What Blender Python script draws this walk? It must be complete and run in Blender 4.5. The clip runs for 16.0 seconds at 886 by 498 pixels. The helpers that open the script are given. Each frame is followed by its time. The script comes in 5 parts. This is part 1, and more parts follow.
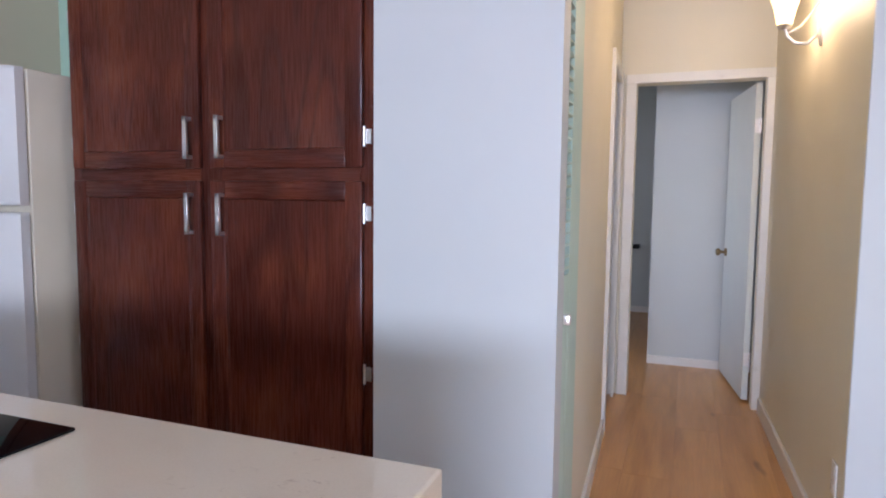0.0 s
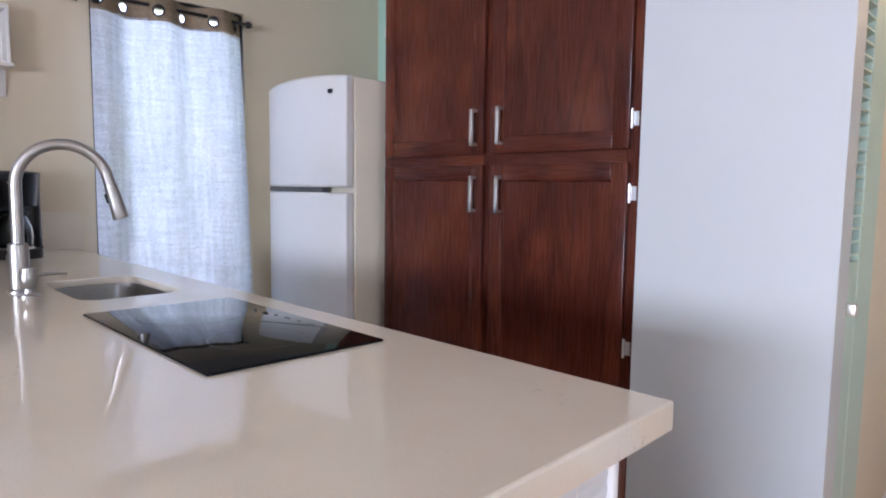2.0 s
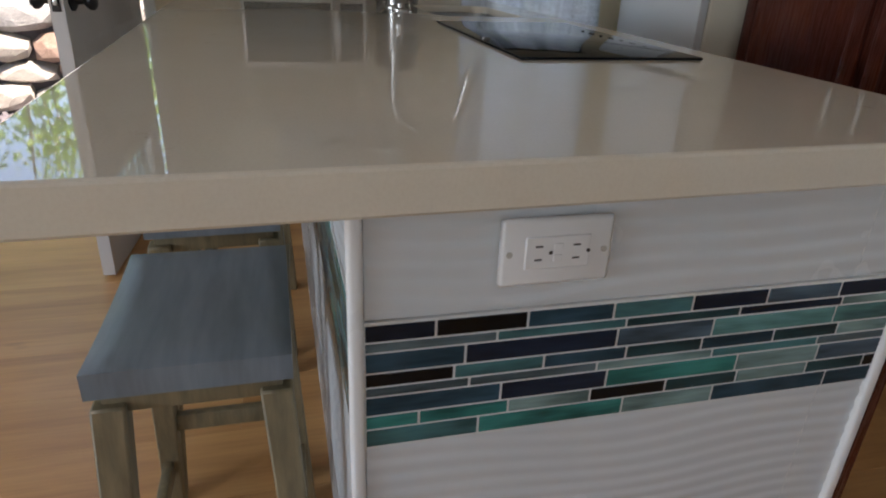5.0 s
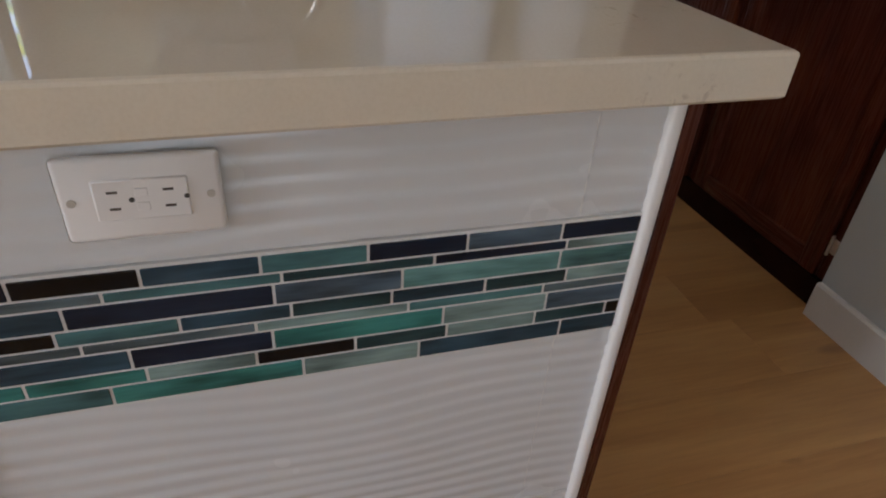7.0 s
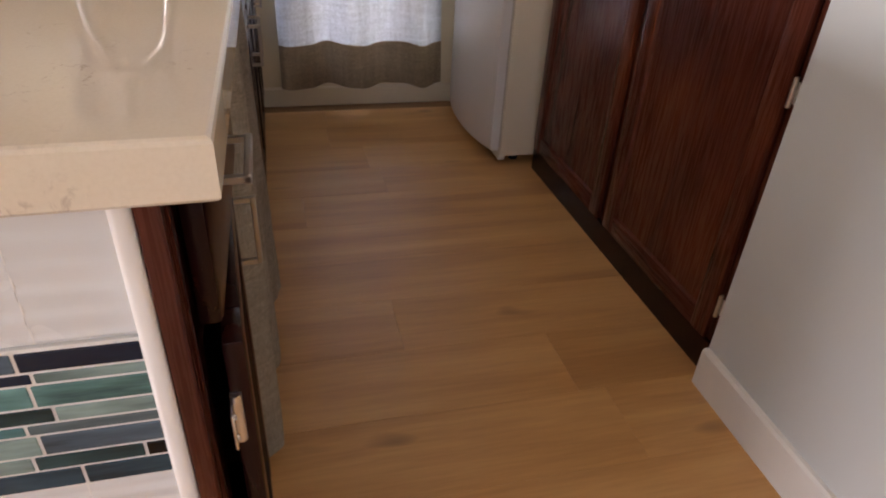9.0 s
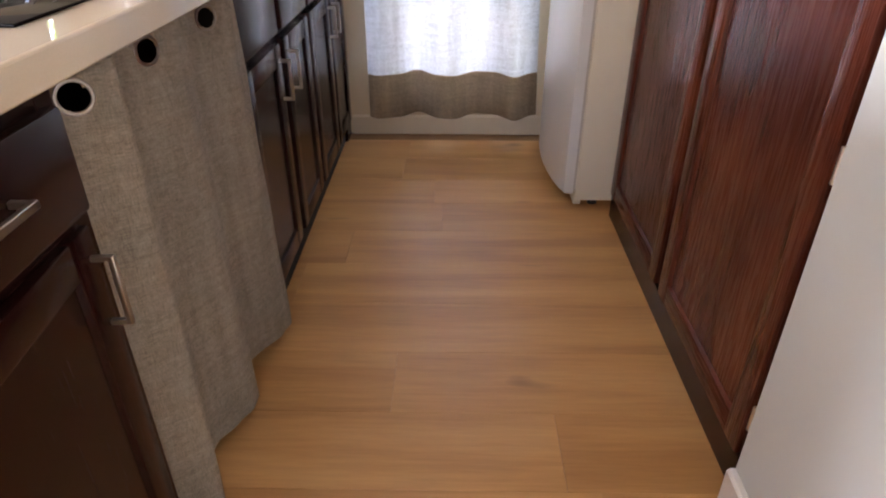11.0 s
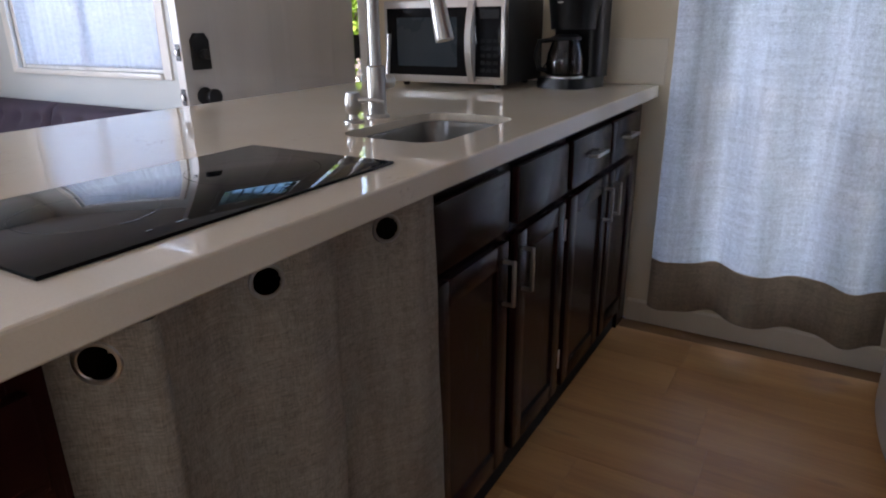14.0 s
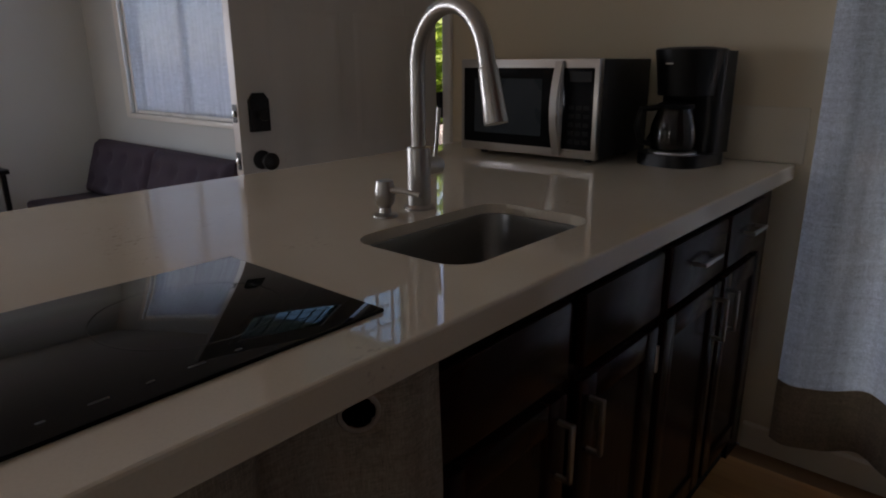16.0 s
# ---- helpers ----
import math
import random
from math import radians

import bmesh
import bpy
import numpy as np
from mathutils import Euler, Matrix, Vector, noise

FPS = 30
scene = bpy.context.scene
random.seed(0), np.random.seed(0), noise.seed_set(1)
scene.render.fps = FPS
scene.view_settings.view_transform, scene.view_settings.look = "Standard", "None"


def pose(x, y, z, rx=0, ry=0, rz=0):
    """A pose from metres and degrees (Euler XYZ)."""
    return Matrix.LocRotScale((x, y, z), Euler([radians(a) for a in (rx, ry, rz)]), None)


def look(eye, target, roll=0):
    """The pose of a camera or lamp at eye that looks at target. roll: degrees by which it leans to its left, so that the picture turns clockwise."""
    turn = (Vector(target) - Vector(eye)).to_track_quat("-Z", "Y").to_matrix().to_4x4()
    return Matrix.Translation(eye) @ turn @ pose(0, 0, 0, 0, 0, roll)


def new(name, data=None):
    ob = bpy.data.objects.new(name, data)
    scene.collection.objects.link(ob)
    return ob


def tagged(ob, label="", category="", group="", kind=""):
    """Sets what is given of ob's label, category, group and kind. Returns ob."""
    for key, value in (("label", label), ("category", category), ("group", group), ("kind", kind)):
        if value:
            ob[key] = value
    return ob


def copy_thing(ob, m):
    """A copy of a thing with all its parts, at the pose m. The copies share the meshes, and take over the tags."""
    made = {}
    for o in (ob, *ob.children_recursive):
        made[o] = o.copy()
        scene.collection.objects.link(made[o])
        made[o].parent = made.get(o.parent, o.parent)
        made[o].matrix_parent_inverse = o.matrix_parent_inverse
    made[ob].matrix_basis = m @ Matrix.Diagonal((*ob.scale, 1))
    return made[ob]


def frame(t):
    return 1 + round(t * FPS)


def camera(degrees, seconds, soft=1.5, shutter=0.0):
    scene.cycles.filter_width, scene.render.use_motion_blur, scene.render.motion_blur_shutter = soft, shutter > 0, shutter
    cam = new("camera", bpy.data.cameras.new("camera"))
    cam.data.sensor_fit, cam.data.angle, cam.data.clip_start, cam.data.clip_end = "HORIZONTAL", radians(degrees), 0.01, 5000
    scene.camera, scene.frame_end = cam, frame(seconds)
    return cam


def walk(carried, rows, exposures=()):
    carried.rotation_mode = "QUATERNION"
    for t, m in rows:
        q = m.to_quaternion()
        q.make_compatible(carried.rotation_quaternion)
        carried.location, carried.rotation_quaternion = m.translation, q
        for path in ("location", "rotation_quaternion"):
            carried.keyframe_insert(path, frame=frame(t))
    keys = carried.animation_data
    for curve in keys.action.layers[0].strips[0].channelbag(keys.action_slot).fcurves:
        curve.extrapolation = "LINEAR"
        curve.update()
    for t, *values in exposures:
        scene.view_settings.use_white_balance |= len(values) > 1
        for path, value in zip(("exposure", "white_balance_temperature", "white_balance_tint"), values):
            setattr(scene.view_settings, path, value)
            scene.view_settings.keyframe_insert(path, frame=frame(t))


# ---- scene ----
cam = camera(69.3, 16.0, soft=2.0)
PATH = [
    (0, (0.309, -0.702, 1.25), (-0.401, 1.16, 1.08), 0.6),
    (0.5, (0.329, -0.78, 1.243), (-0.546, 1.01, 1.076), 1.0),
    (1, (0.354, -0.817, 1.231), (-0.651, 0.903, 1.049), 1.3),
    (1.5, (0.374, -0.828, 1.224), (-0.823, 0.765, 1.043), 0.9),
    (2, (0.415, -0.807, 1.197), (-0.998, 0.596, 1.009), 0.8),
    (2.5, (0.448, -0.801, 1.174), (-1.204, 0.303, 0.949), 1.2),
    (3, (0.491, -0.799, 1.153), (-1.324, -0.003, 0.887), 0.8),
    (3.5, (0.507, -0.796, 1.134), (-1.352, -0.13, 0.812), 0.5),
    (4, (0.523, -0.796, 1.118), (-1.339, -0.23, 0.657), 0.6),
    (4.2, (0.528, -0.796, 1.107), (-1.325, -0.268, 0.571), 0.8),
    (6.3, (0.502, -0.628, 1.036), (-1.096, -0.131, -0.061), 4.4),
    (6.5, (0.497, -0.575, 1.039), (-1.1, -0.074, -0.055), 3.8),
    (7, (0.476, -0.453, 1.06), (-1.105, 0.084, -0.041), 4.2),
    (7.5, (0.469, -0.321, 1.062), (-1.123, 0.22, -0.021), 4.3),
    (8, (0.475, -0.179, 1.064), (-1.134, 0.339, -0.006), 3.9),
    (8.5, (0.451, -0.083, 1.051), (-1.161, 0.437, -0.013), 3.7),
    (9, (0.414, 0.04, 1.07), (-1.219, 0.494, 0.008), 3.3),
    (9.2, (0.395, 0.083, 1.075), (-1.24, 0.492, -0.003), 3.0),
    (11.3, (0.26, 0.466, 1.083), (-1.474, 0.383, 0.089), -0.1),
    (11.5, (0.231, 0.485, 1.094), (-1.514, 0.372, 0.122), -0.1),
    (12, (0.138, 0.504, 1.116), (-1.643, 0.325, 0.223), 0.1),
    (12.5, (0.065, 0.514, 1.132), (-1.73, 0.192, 0.311), 0.1),
    (13, (-0.039, 0.534, 1.145), (-1.805, -0.053, 0.414), 0.1),
    (13.5, (-0.12, 0.549, 1.156), (-1.79, -0.306, 0.463), -0.0),
    (14, (-0.186, 0.531, 1.146), (-1.803, -0.433, 0.473), -0.7),
    (14.5, (-0.289, 0.495, 1.165), (-1.898, -0.517, 0.543), 0.2),
    (15, (-0.369, 0.458, 1.182), (-1.965, -0.591, 0.59), 0.1),
    (15.5, (-0.454, 0.437, 1.182), (-1.997, -0.702, 0.613), -0.2),
    (16, (-0.57, 0.435, 1.201), (-2.017, -0.828, 0.643), -0.3),
]
EXPOSURES = [(0.0, 2.95, 6200, 29), (2.0, 3.05, 6400, 29), (3.0, 2.7, 6700, 27), (3.5, 2.2, 6800, 25), (4.0, 1.6, 6850, 21), (6.3, 1.95, 7000, 19), (7.5, 2.0, 7650, 28), (8.5, 2.4, 8000, 32), (9.0, 2.95, 8300, 33), (11.5, 3.9, 7450, 30), (12.5, 3.8, 6950, 28), (13.5, 3.05, 6600, 26), (14.5, 2.05, 6750, 26), (16.0, 0.9, 7450, 27)]
walk(cam, [(t, look(eye, target, roll)) for t, eye, target, roll in PATH], EXPOSURES)

# ---- world, sun, large lights ----
world = bpy.data.worlds.new("world")
scene.world = world
world.use_nodes = True
wn = world.node_tree
sky = wn.nodes.new("ShaderNodeTexSky")
sky.sky_type, sky.sun_disc = 'NISHITA', False
sky.sun_elevation, sky.sun_rotation = radians(58), radians(41)
wn.links.new(sky.outputs[0], wn.nodes["Background"].inputs[0])
wn.nodes["Background"].inputs[1].default_value = 0.15


def lamp(name, kind, m, energy, colour, **extra):
    data = bpy.data.lights.new(name, kind)
    data.energy, data.color = energy, colour
    for key, value in extra.items():
        if key == "size":
            data.shape, data.size, data.size_y = 'RECTANGLE', value[0], value[1]
        if key == "angle":
            data.angle = value
        if key == "radius":
            data.shadow_soft_size = value
    ob = new(name, data)
    ob.matrix_world = m
    return ob


SUN_FROM = Vector((0.35, 0.40, 0.85)).normalized()
lamp("sun", 'SUN', look(SUN_FROM * 20, (0, 0, 0)), 5.0, (1.0, 0.95, 0.86), angle=radians(0.5))
# sky light in the openings of the windows
lamp("window_light", 'AREA', look((0.7, -4.86, 1.29), (0.7, 0, 1.29)), 28, (0.66, 0.83, 1.0), size=(2.3, 0.76))
# fill lamp from the east, in an opening added out of view
lamp("added_east_light", 'AREA', look((3.46, -0.7, 1.43), (0, -0.7, 1.43)), 0.5, (0.60, 0.80, 1.0), size=(1.1, 0.9))
lamp("kitchen_window_light", 'AREA', look((-2.645, 0.425, 1.13), (0, 0.425, 1.13)), 0.52, (0.66, 0.84, 1.0), size=(0.60, 1.88))
lamp("living_window_light", 'AREA', look((-2.69, -3.45, 1.475), (0, -3.45, 1.475)), 4.0, (0.40, 0.66, 1.0), size=(1.44, 1.16))
lamp("bedroom_window_light", 'AREA', look((-1.47, 3.92, 1.45), (0, 3.92, 1.45)), 0.8, (0.80, 0.90, 1.0), size=(0.58, 1.08))
lamp("sconce_bulb", 'POINT', pose(0.645, 2.29, 2.02), 0.95, (1.0, 0.78, 0.45), radius=0.05)

# ---- materials ----


class Nodes:
    """A small helper round one material's node tree."""

    def __init__(self, name):
        self.m = bpy.data.materials.new(name)
        self.m.use_nodes = True
        self.t = self.m.node_tree
        self.b = self.t.nodes["Principled BSDF"]

    def add(self, kind, **inputs):
        n = self.t.nodes.new("ShaderNode" + kind)
        for key, value in inputs.items():
            n.inputs[key.replace("_", " ")].default_value = value
        return n

    def link(self, a, b):
        self.t.links.new(a, b)

    def coords(self, scale=(1, 1, 1), vary=False):
        tc, mp = self.add("TexCoord"), self.add("Mapping")
        mp.inputs["Scale"].default_value = scale
        self.link(tc.outputs["Object"], mp.inputs["Vector"])
        if vary:
            info, mul = self.add("ObjectInfo"), self.add("VectorMath")
            mul.operation = 'SCALE'
            mul.inputs[0].default_value = (17.0, 31.0, 23.0)
            self.link(info.outputs["Random"], mul.inputs["Scale"])
            self.link(mul.outputs[0], mp.inputs["Location"])
        return mp.outputs[0]

    def noise(self, vec, scale, detail=4.0, rough=0.55, distort=0.0):
        n = self.add("TexNoise", Scale=scale, Detail=detail, Roughness=rough, Distortion=distort)
        self.link(vec, n.inputs["Vector"])
        return n.outputs["Fac"]

    def ramp(self, fac, stops):
        r = self.add("ValToRGB")
        e = r.color_ramp.elements
        while len(e) < len(stops):
            e.new(0.5)
        for k, (p, c) in zip(e, stops):
            k.position, k.color = p, (*c, 1) if len(c) == 3 else c
        self.link(fac, r.inputs[0])
        return r.outputs[0]

    def mix(self, fac, a, b, mode='MIX'):
        n = self.add("Mix")
        n.data_type, n.blend_type = 'RGBA', mode
        for src, i in ((fac, 0), (a, 6), (b, 7)):
            if isinstance(src, (int, float)):
                n.inputs[i].default_value = src
            elif isinstance(src, tuple):
                n.inputs[i].default_value = (*src, 1)
            else:
                self.link(src, n.inputs[i])
        return n.outputs[2]

    def bump(self, height, strength, distance=0.002):
        n = self.add("Bump", Strength=strength, Distance=distance)
        self.link(height, n.inputs["Height"])
        self.link(n.outputs[0], self.b.inputs["Normal"])

    def grey(self, fac, lo, hi):
        n = self.add("MapRange")
        n.inputs["From Min"].default_value, n.inputs["From Max"].default_value = 0.3, 0.7
        n.inputs["To Min"].default_value, n.inputs["To Max"].default_value = lo, hi
        self.link(fac, n.inputs[0])
        return n.outputs[0]


def plain(name, c, rough=0.5, metal=0.0, vary=0.12, scale=6.0, fine=120.0, bump=0.06, stretch=(1, 1, 1), spec=0.5, coat=0.0, rvar=0.06):
    """Paint, plastic, metal: two scales of variation in colour and gloss, and a fine relief."""
    n = Nodes(name)
    v = n.coords(stretch)
    big, small = n.noise(v, scale, 3), n.noise(v, fine, 3)
    lo, hi = tuple(x * (1 - vary) for x in c), tuple(min(1, x * (1 + vary)) for x in c)
    col = n.ramp(big, [(0.3, lo), (0.7, hi)])
    col = n.mix(0.12, col, n.ramp(small, [(0.3, lo), (0.7, hi)]))
    n.link(col, n.b.inputs["Base Color"])
    n.link(n.grey(big, max(0, rough - rvar), min(1, rough + rvar)), n.b.inputs["Roughness"])
    n.b.inputs["Metallic"].default_value = metal
    n.b.inputs["Specular IOR Level"].default_value = spec
    n.b.inputs["Coat Weight"].default_value = coat
    n.b.inputs["Coat Roughness"].default_value = 0.12
    if bump:
        n.bump(small, bump, 0.001)
    return n.m


def painted_wall(name, c):
    n = Nodes(name)
    v = n.coords()
    big, peel = n.noise(v, 1.3, 4), n.noise(v, 180, 3, 0.6)
    n.link(n.ramp(big, [(0.3, tuple(x * 0.95 for x in c)), (0.7, c)]), n.b.inputs["Base Color"])
    n.link(n.grey(n.noise(v, 3), 0.42, 0.6), n.b.inputs["Roughness"])
    n.bump(peel, 0.16, 0.0015)
    return n.m


def stained_oak(name, dark, mid, light, along, gloss=0.26, figure=0.5, relief=0.05, shine=1.0):
    """Stained oak: soft cathedral figure, fine pores along the grain, a satin lacquer."""
    n = Nodes(name)
    tight = {"x": (1.1, 44, 44), "y": (44, 1.1, 44), "z": (44, 44, 1.1)}[along]
    loose = {"x": (0.30, 2.4, 2.4), "y": (2.4, 0.30, 2.4), "z": (2.4, 2.4, 0.30)}[along]
    vf, vl = n.coords(tight, vary=True), n.coords(loose, vary=True)
    base = n.noise(vl, 1.3, 2, 0.4, 0.25)
    wave, mul = n.add("Math"), n.add("Math")
    wave.operation, mul.operation = 'SINE', 'MULTIPLY'
    mul.inputs[1].default_value = 95.0
    n.link(base, mul.inputs[0])
    n.link(mul.outputs[0], wave.inputs[0])
    rings = n.ramp(wave.outputs[0], [(0.0, (0, 0, 0)), (0.5, (0.12, 0.12, 0.12)), (1.0, (1, 1, 1))])
    pores = n.noise(vf, 7, 5, 0.6)
    blotch = n.noise(n.coords((1, 1, 0.6), vary=True), 4.2, 3)
    col = n.ramp(blotch, [(0.28, tuple(0.5 * (a + b) for a, b in zip(dark, mid))), (0.5, mid), (0.72, light)])
    patch = n.grey(n.noise(n.coords((1, 1, 0.6), vary=True), 2.2, 2), 0.1 * figure, figure)
    col = n.mix(n.mix(patch, (0, 0, 0), rings), col, dark)
    col = n.mix(n.ramp(pores, [(0.28, (0.42, 0.42, 0.42)), (0.54, (0, 0, 0))]), col, dark)
    n.link(col, n.b.inputs["Base Color"])
    n.link(n.grey(pores, gloss - 0.03, gloss + 0.06), n.b.inputs["Roughness"])
    n.b.inputs["Specular IOR Level"].default_value = 0.35 * shine
    n.b.inputs["Coat Weight"].default_value = 0.15 * shine
    n.b.inputs["Coat Roughness"].default_value = 0.2
    n.bump(pores, relief, 0.0006)
    return n.m


def quartz():
    n = Nodes("quartz_worktop")
    v = n.coords()
    a, b = n.noise(v, 3.0, 5), n.noise(v, 300, 2)
    col = n.ramp(a, [(0.3, (0.695, 0.615, 0.485)), (0.7, (0.75, 0.675, 0.55))])
    col = n.mix(0.10, col, n.ramp(b, [(0.35, (0.62, 0.55, 0.47)), (0.6, (0.83, 0.78, 0.70))]))
    vein = n.noise(n.coords((1, 1.4, 1)), 75, 4, 0.65, 0.6)
    where = n.noise(v, 5.5, 3, 0.5)
    marks = n.ramp(vein, [(0.0, (0, 0, 0)), (0.57, (0, 0, 0)), (0.68, (0.6, 0.6, 0.6))])
    marks = n.mix(n.ramp(where, [(0.0, (0, 0, 0)), (0.605, (0, 0, 0)), (0.69, (1, 1, 1))]), (0, 0, 0), marks)
    col = n.mix(marks, col, (0.34, 0.25, 0.19))
    n.link(col, n.b.inputs["Base Color"])
    n.b.inputs["Roughness"].default_value = 0.032
    n.b.inputs["Specular IOR Level"].default_value = 0.6
    n.bump(n.noise(v, 14, 2), 0.012, 0.002)
    return n.m


def floor_plank():
    n = Nodes("oak_vinyl_plank")
    vf, vl = n.coords((16, 0.9, 16), vary=True), n.coords((4.5, 0.4, 4.5), vary=True)
    pores, wide = n.noise(vf, 6, 6, 0.65), n.noise(vl, 2.2, 4, 0.5, 0.5)
    col = n.ramp(wide, [(0.32, (0.40, 0.182, 0.060)), (0.5, (0.62, 0.315, 0.112)), (0.68, (0.76, 0.43, 0.172))])
    col = n.mix(0.34, col, n.ramp(pores, [(0.32, (0.38, 0.175, 0.060)), (0.68, (0.74, 0.41, 0.162))]))
    info = n.add("ObjectInfo")
    col = n.mix(0.28, col, n.ramp(info.outputs["Random"], [(0.0, (0.47, 0.228, 0.080)), (0.5, (0.61, 0.315, 0.116)), (1.0, (0.70, 0.38, 0.152))]))
    knots = n.noise(n.coords((5, 1.6, 5), vary=True), 1.5, 2)
    col = n.mix(n.ramp(knots, [(0.0, (0, 0, 0)), (0.70, (0, 0, 0)), (0.78, (0.6, 0.6, 0.6))]), col, (0.14, 0.075, 0.035))
    n.link(col, n.b.inputs["Base Color"])
    n.link(n.grey(pores, 0.29, 0.40), n.b.inputs["Roughness"])
    n.bump(pores, 0.04, 0.0006)
    return n.m


def linen(name, c, see=0.1, through_light=0.5):
    """Woven cloth: threads both ways, lets light through, and a little of the view between the threads."""
    n = Nodes(name)
    v1, v2 = n.coords((1, 1, 9)), n.coords((9, 9, 1))
    w1, w2 = n.noise(v1, 70, 4, 0.75), n.noise(v2, 70, 4, 0.75)
    slub = n.mix(0.5, n.noise(n.coords((3, 3, 0.3)), 12, 4), n.noise(n.coords((0.5, 0.5, 6)), 14, 5, 0.65))
    weave = n.mix(0.5, w1, w2)
    weave = n.mix(0.3, weave, slub)
    col = n.ramp(weave, [(0.40, tuple(x * 0.48 for x in c)), (0.60, tuple(min(1, x * 1.18) for x in c))])
    n.link(col, n.b.inputs["Base Color"])
    n.b.inputs["Roughness"].default_value = 0.9
    n.b.inputs["Specular IOR Level"].default_value = 0.1
    n.bump(weave, 0.35, 0.001)
    tl, mx, out = n.add("BsdfTranslucent"), n.add("MixShader"), n.t.nodes["Material Output"]
    n.link(col, tl.inputs[0])
    mx.inputs[0].default_value = through_light
    n.link(n.b.outputs[0], mx.inputs[1])
    n.link(tl.outputs[0], mx.inputs[2])
    last = mx.outputs[0]
    if see:
        tr, m2 = n.add("BsdfTransparent"), n.add("MixShader")
        n.link(n.grey(weave, see * 1.6, see * 0.4), m2.inputs[0])
        n.link(last, m2.inputs[1])
        n.link(tr.outputs[0], m2.inputs[2])
        last = m2.outputs[0]
    n.link(last, out.inputs[0])
    return n.m


def glass(name, tint=(1, 1, 1), rough=0.0):
    n = Nodes(name)
    n.b.inputs["Base Color"].default_value = (*tint, 1)
    n.b.inputs["Roughness"].default_value = rough
    n.b.inputs["Transmission Weight"].default_value = 1.0
    n.b.inputs["IOR"].default_value = 1.05 if name == "window_glass" else 1.45
    return n.m


def brushed(name, c, rough, stretch):
    n = Nodes(name)
    f = n.noise(n.coords(stretch), 60, 4, 0.7)
    n.link(n.ramp(f, [(0.3, tuple(x * 0.93 for x in c)), (0.7, c)]), n.b.inputs["Base Color"])
    n.link(n.grey(f, rough - 0.03, rough + 0.04), n.b.inputs["Roughness"])
    n.b.inputs["Metallic"].default_value = 1.0
    n.bump(f, 0.05, 0.0005)
    return n.m


def mosaic_glass(name, c):
    """Back-painted glass strip with a cloudy, streaked fill."""
    n = Nodes(name)
    streak = n.noise(n.coords((8, 8, 70), vary=True), 2.5, 4, 0.6)
    cloud = n.noise(n.coords((4, 4, 14), vary=True), 2.0, 2)
    lo, hi = tuple(x * 0.35 for x in c), tuple(min(1, x * 1.7) for x in c)
    col = n.mix(0.68, n.ramp(streak, [(0.3, lo), (0.7, hi)]), n.ramp(cloud, [(0.34, lo), (0.66, hi)]))
    n.link(col, n.b.inputs["Base Color"])
    n.b.inputs["Roughness"].default_value = 0.10
    n.b.inputs["Specular IOR Level"].default_value = 0.28
    n.bump(streak, 0.05, 0.001)
    return n.m


def glow(name, c, strength):
    n = Nodes(name)
    n.b.inputs["Base Color"].default_value = (0.9, 0.85, 0.75, 1)
    n.b.inputs["Emission Color"].default_value = (*c, 1)
    n.b.inputs["Emission Strength"].default_value = strength
    n.b.inputs["Roughness"].default_value = 0.35
    return n.m


def rock(name, lo, hi):
    n = Nodes(name)
    v = n.coords(vary=True)
    a, b = n.noise(v, 3, 6), n.noise(v, 22, 6, 0.7)
    col = n.mix(0.5, n.ramp(a, [(0.3, lo), (0.7, hi)]), n.ramp(b, [(0.3, lo), (0.7, hi)]))
    n.link(col, n.b.inputs["Base Color"])
    n.b.inputs["Roughness"].default_value = 0.9
    n.bump(b, 0.8, 0.02)
    return n.m


def leaf(name, lo, hi):
    n = Nodes(name)
    geo = n.add("NewGeometry")
    col = n.ramp(geo.outputs["Random Per Island"], [(0.0, lo), (1.0, hi)])
    n.link(col, n.b.inputs["Base Color"])
    n.b.inputs["Roughness"].default_value = 0.5
    tl, mx, out = n.add("BsdfTranslucent"), n.add("MixShader"), n.t.nodes["Material Output"]
    n.link(n.mix(0.6, col, (0.45, 0.70, 0.08)), tl.inputs[0])
    mx.inputs[0].default_value = 0.4
    n.link(n.b.outputs[0], mx.inputs[1])
    n.link(tl.outputs[0], mx.inputs[2])
    n.link(mx.outputs[0], out.inputs[0])
    return n.m


WALL = painted_wall("cream_wall_paint", (0.75, 0.65, 0.475))
WALL_HALL = painted_wall("passage_wall_paint", (0.77, 0.71, 0.56))
WALL_WHITE = painted_wall("white_wall_paint", (0.60, 0.63, 0.615))
WALL_MINT = painted_wall("mint_wall_paint", (0.45, 0.66, 0.52))
CEIL = painted_wall("ceiling_paint", (0.78, 0.77, 0.74))
TRIM = plain("white_trim_paint", (0.78, 0.76, 0.71), 0.32, vary=0.05, bump=0.03)
TRIM_CREAM = plain("cream_trim_paint", (0.72, 0.65, 0.52), 0.35, vary=0.05, bump=0.03)
DOORPAINT = plain("entry_door_paint", (0.62, 0.58, 0.54), 0.38, vary=0.06, fine=60, bump=0.05, stretch=(1, 1, 0.1))
MINT = plain("mint_louvre_paint", (0.50, 0.66, 0.56), 0.4, vary=0.07, bump=0.04)
OAK_V = stained_oak("mahogany_oak_upright", (0.026, 0.0060, 0.0046), (0.100, 0.0230, 0.0130), (0.180, 0.047, 0.021), "z", 0.26, 0.55, 0.015, 0.6)
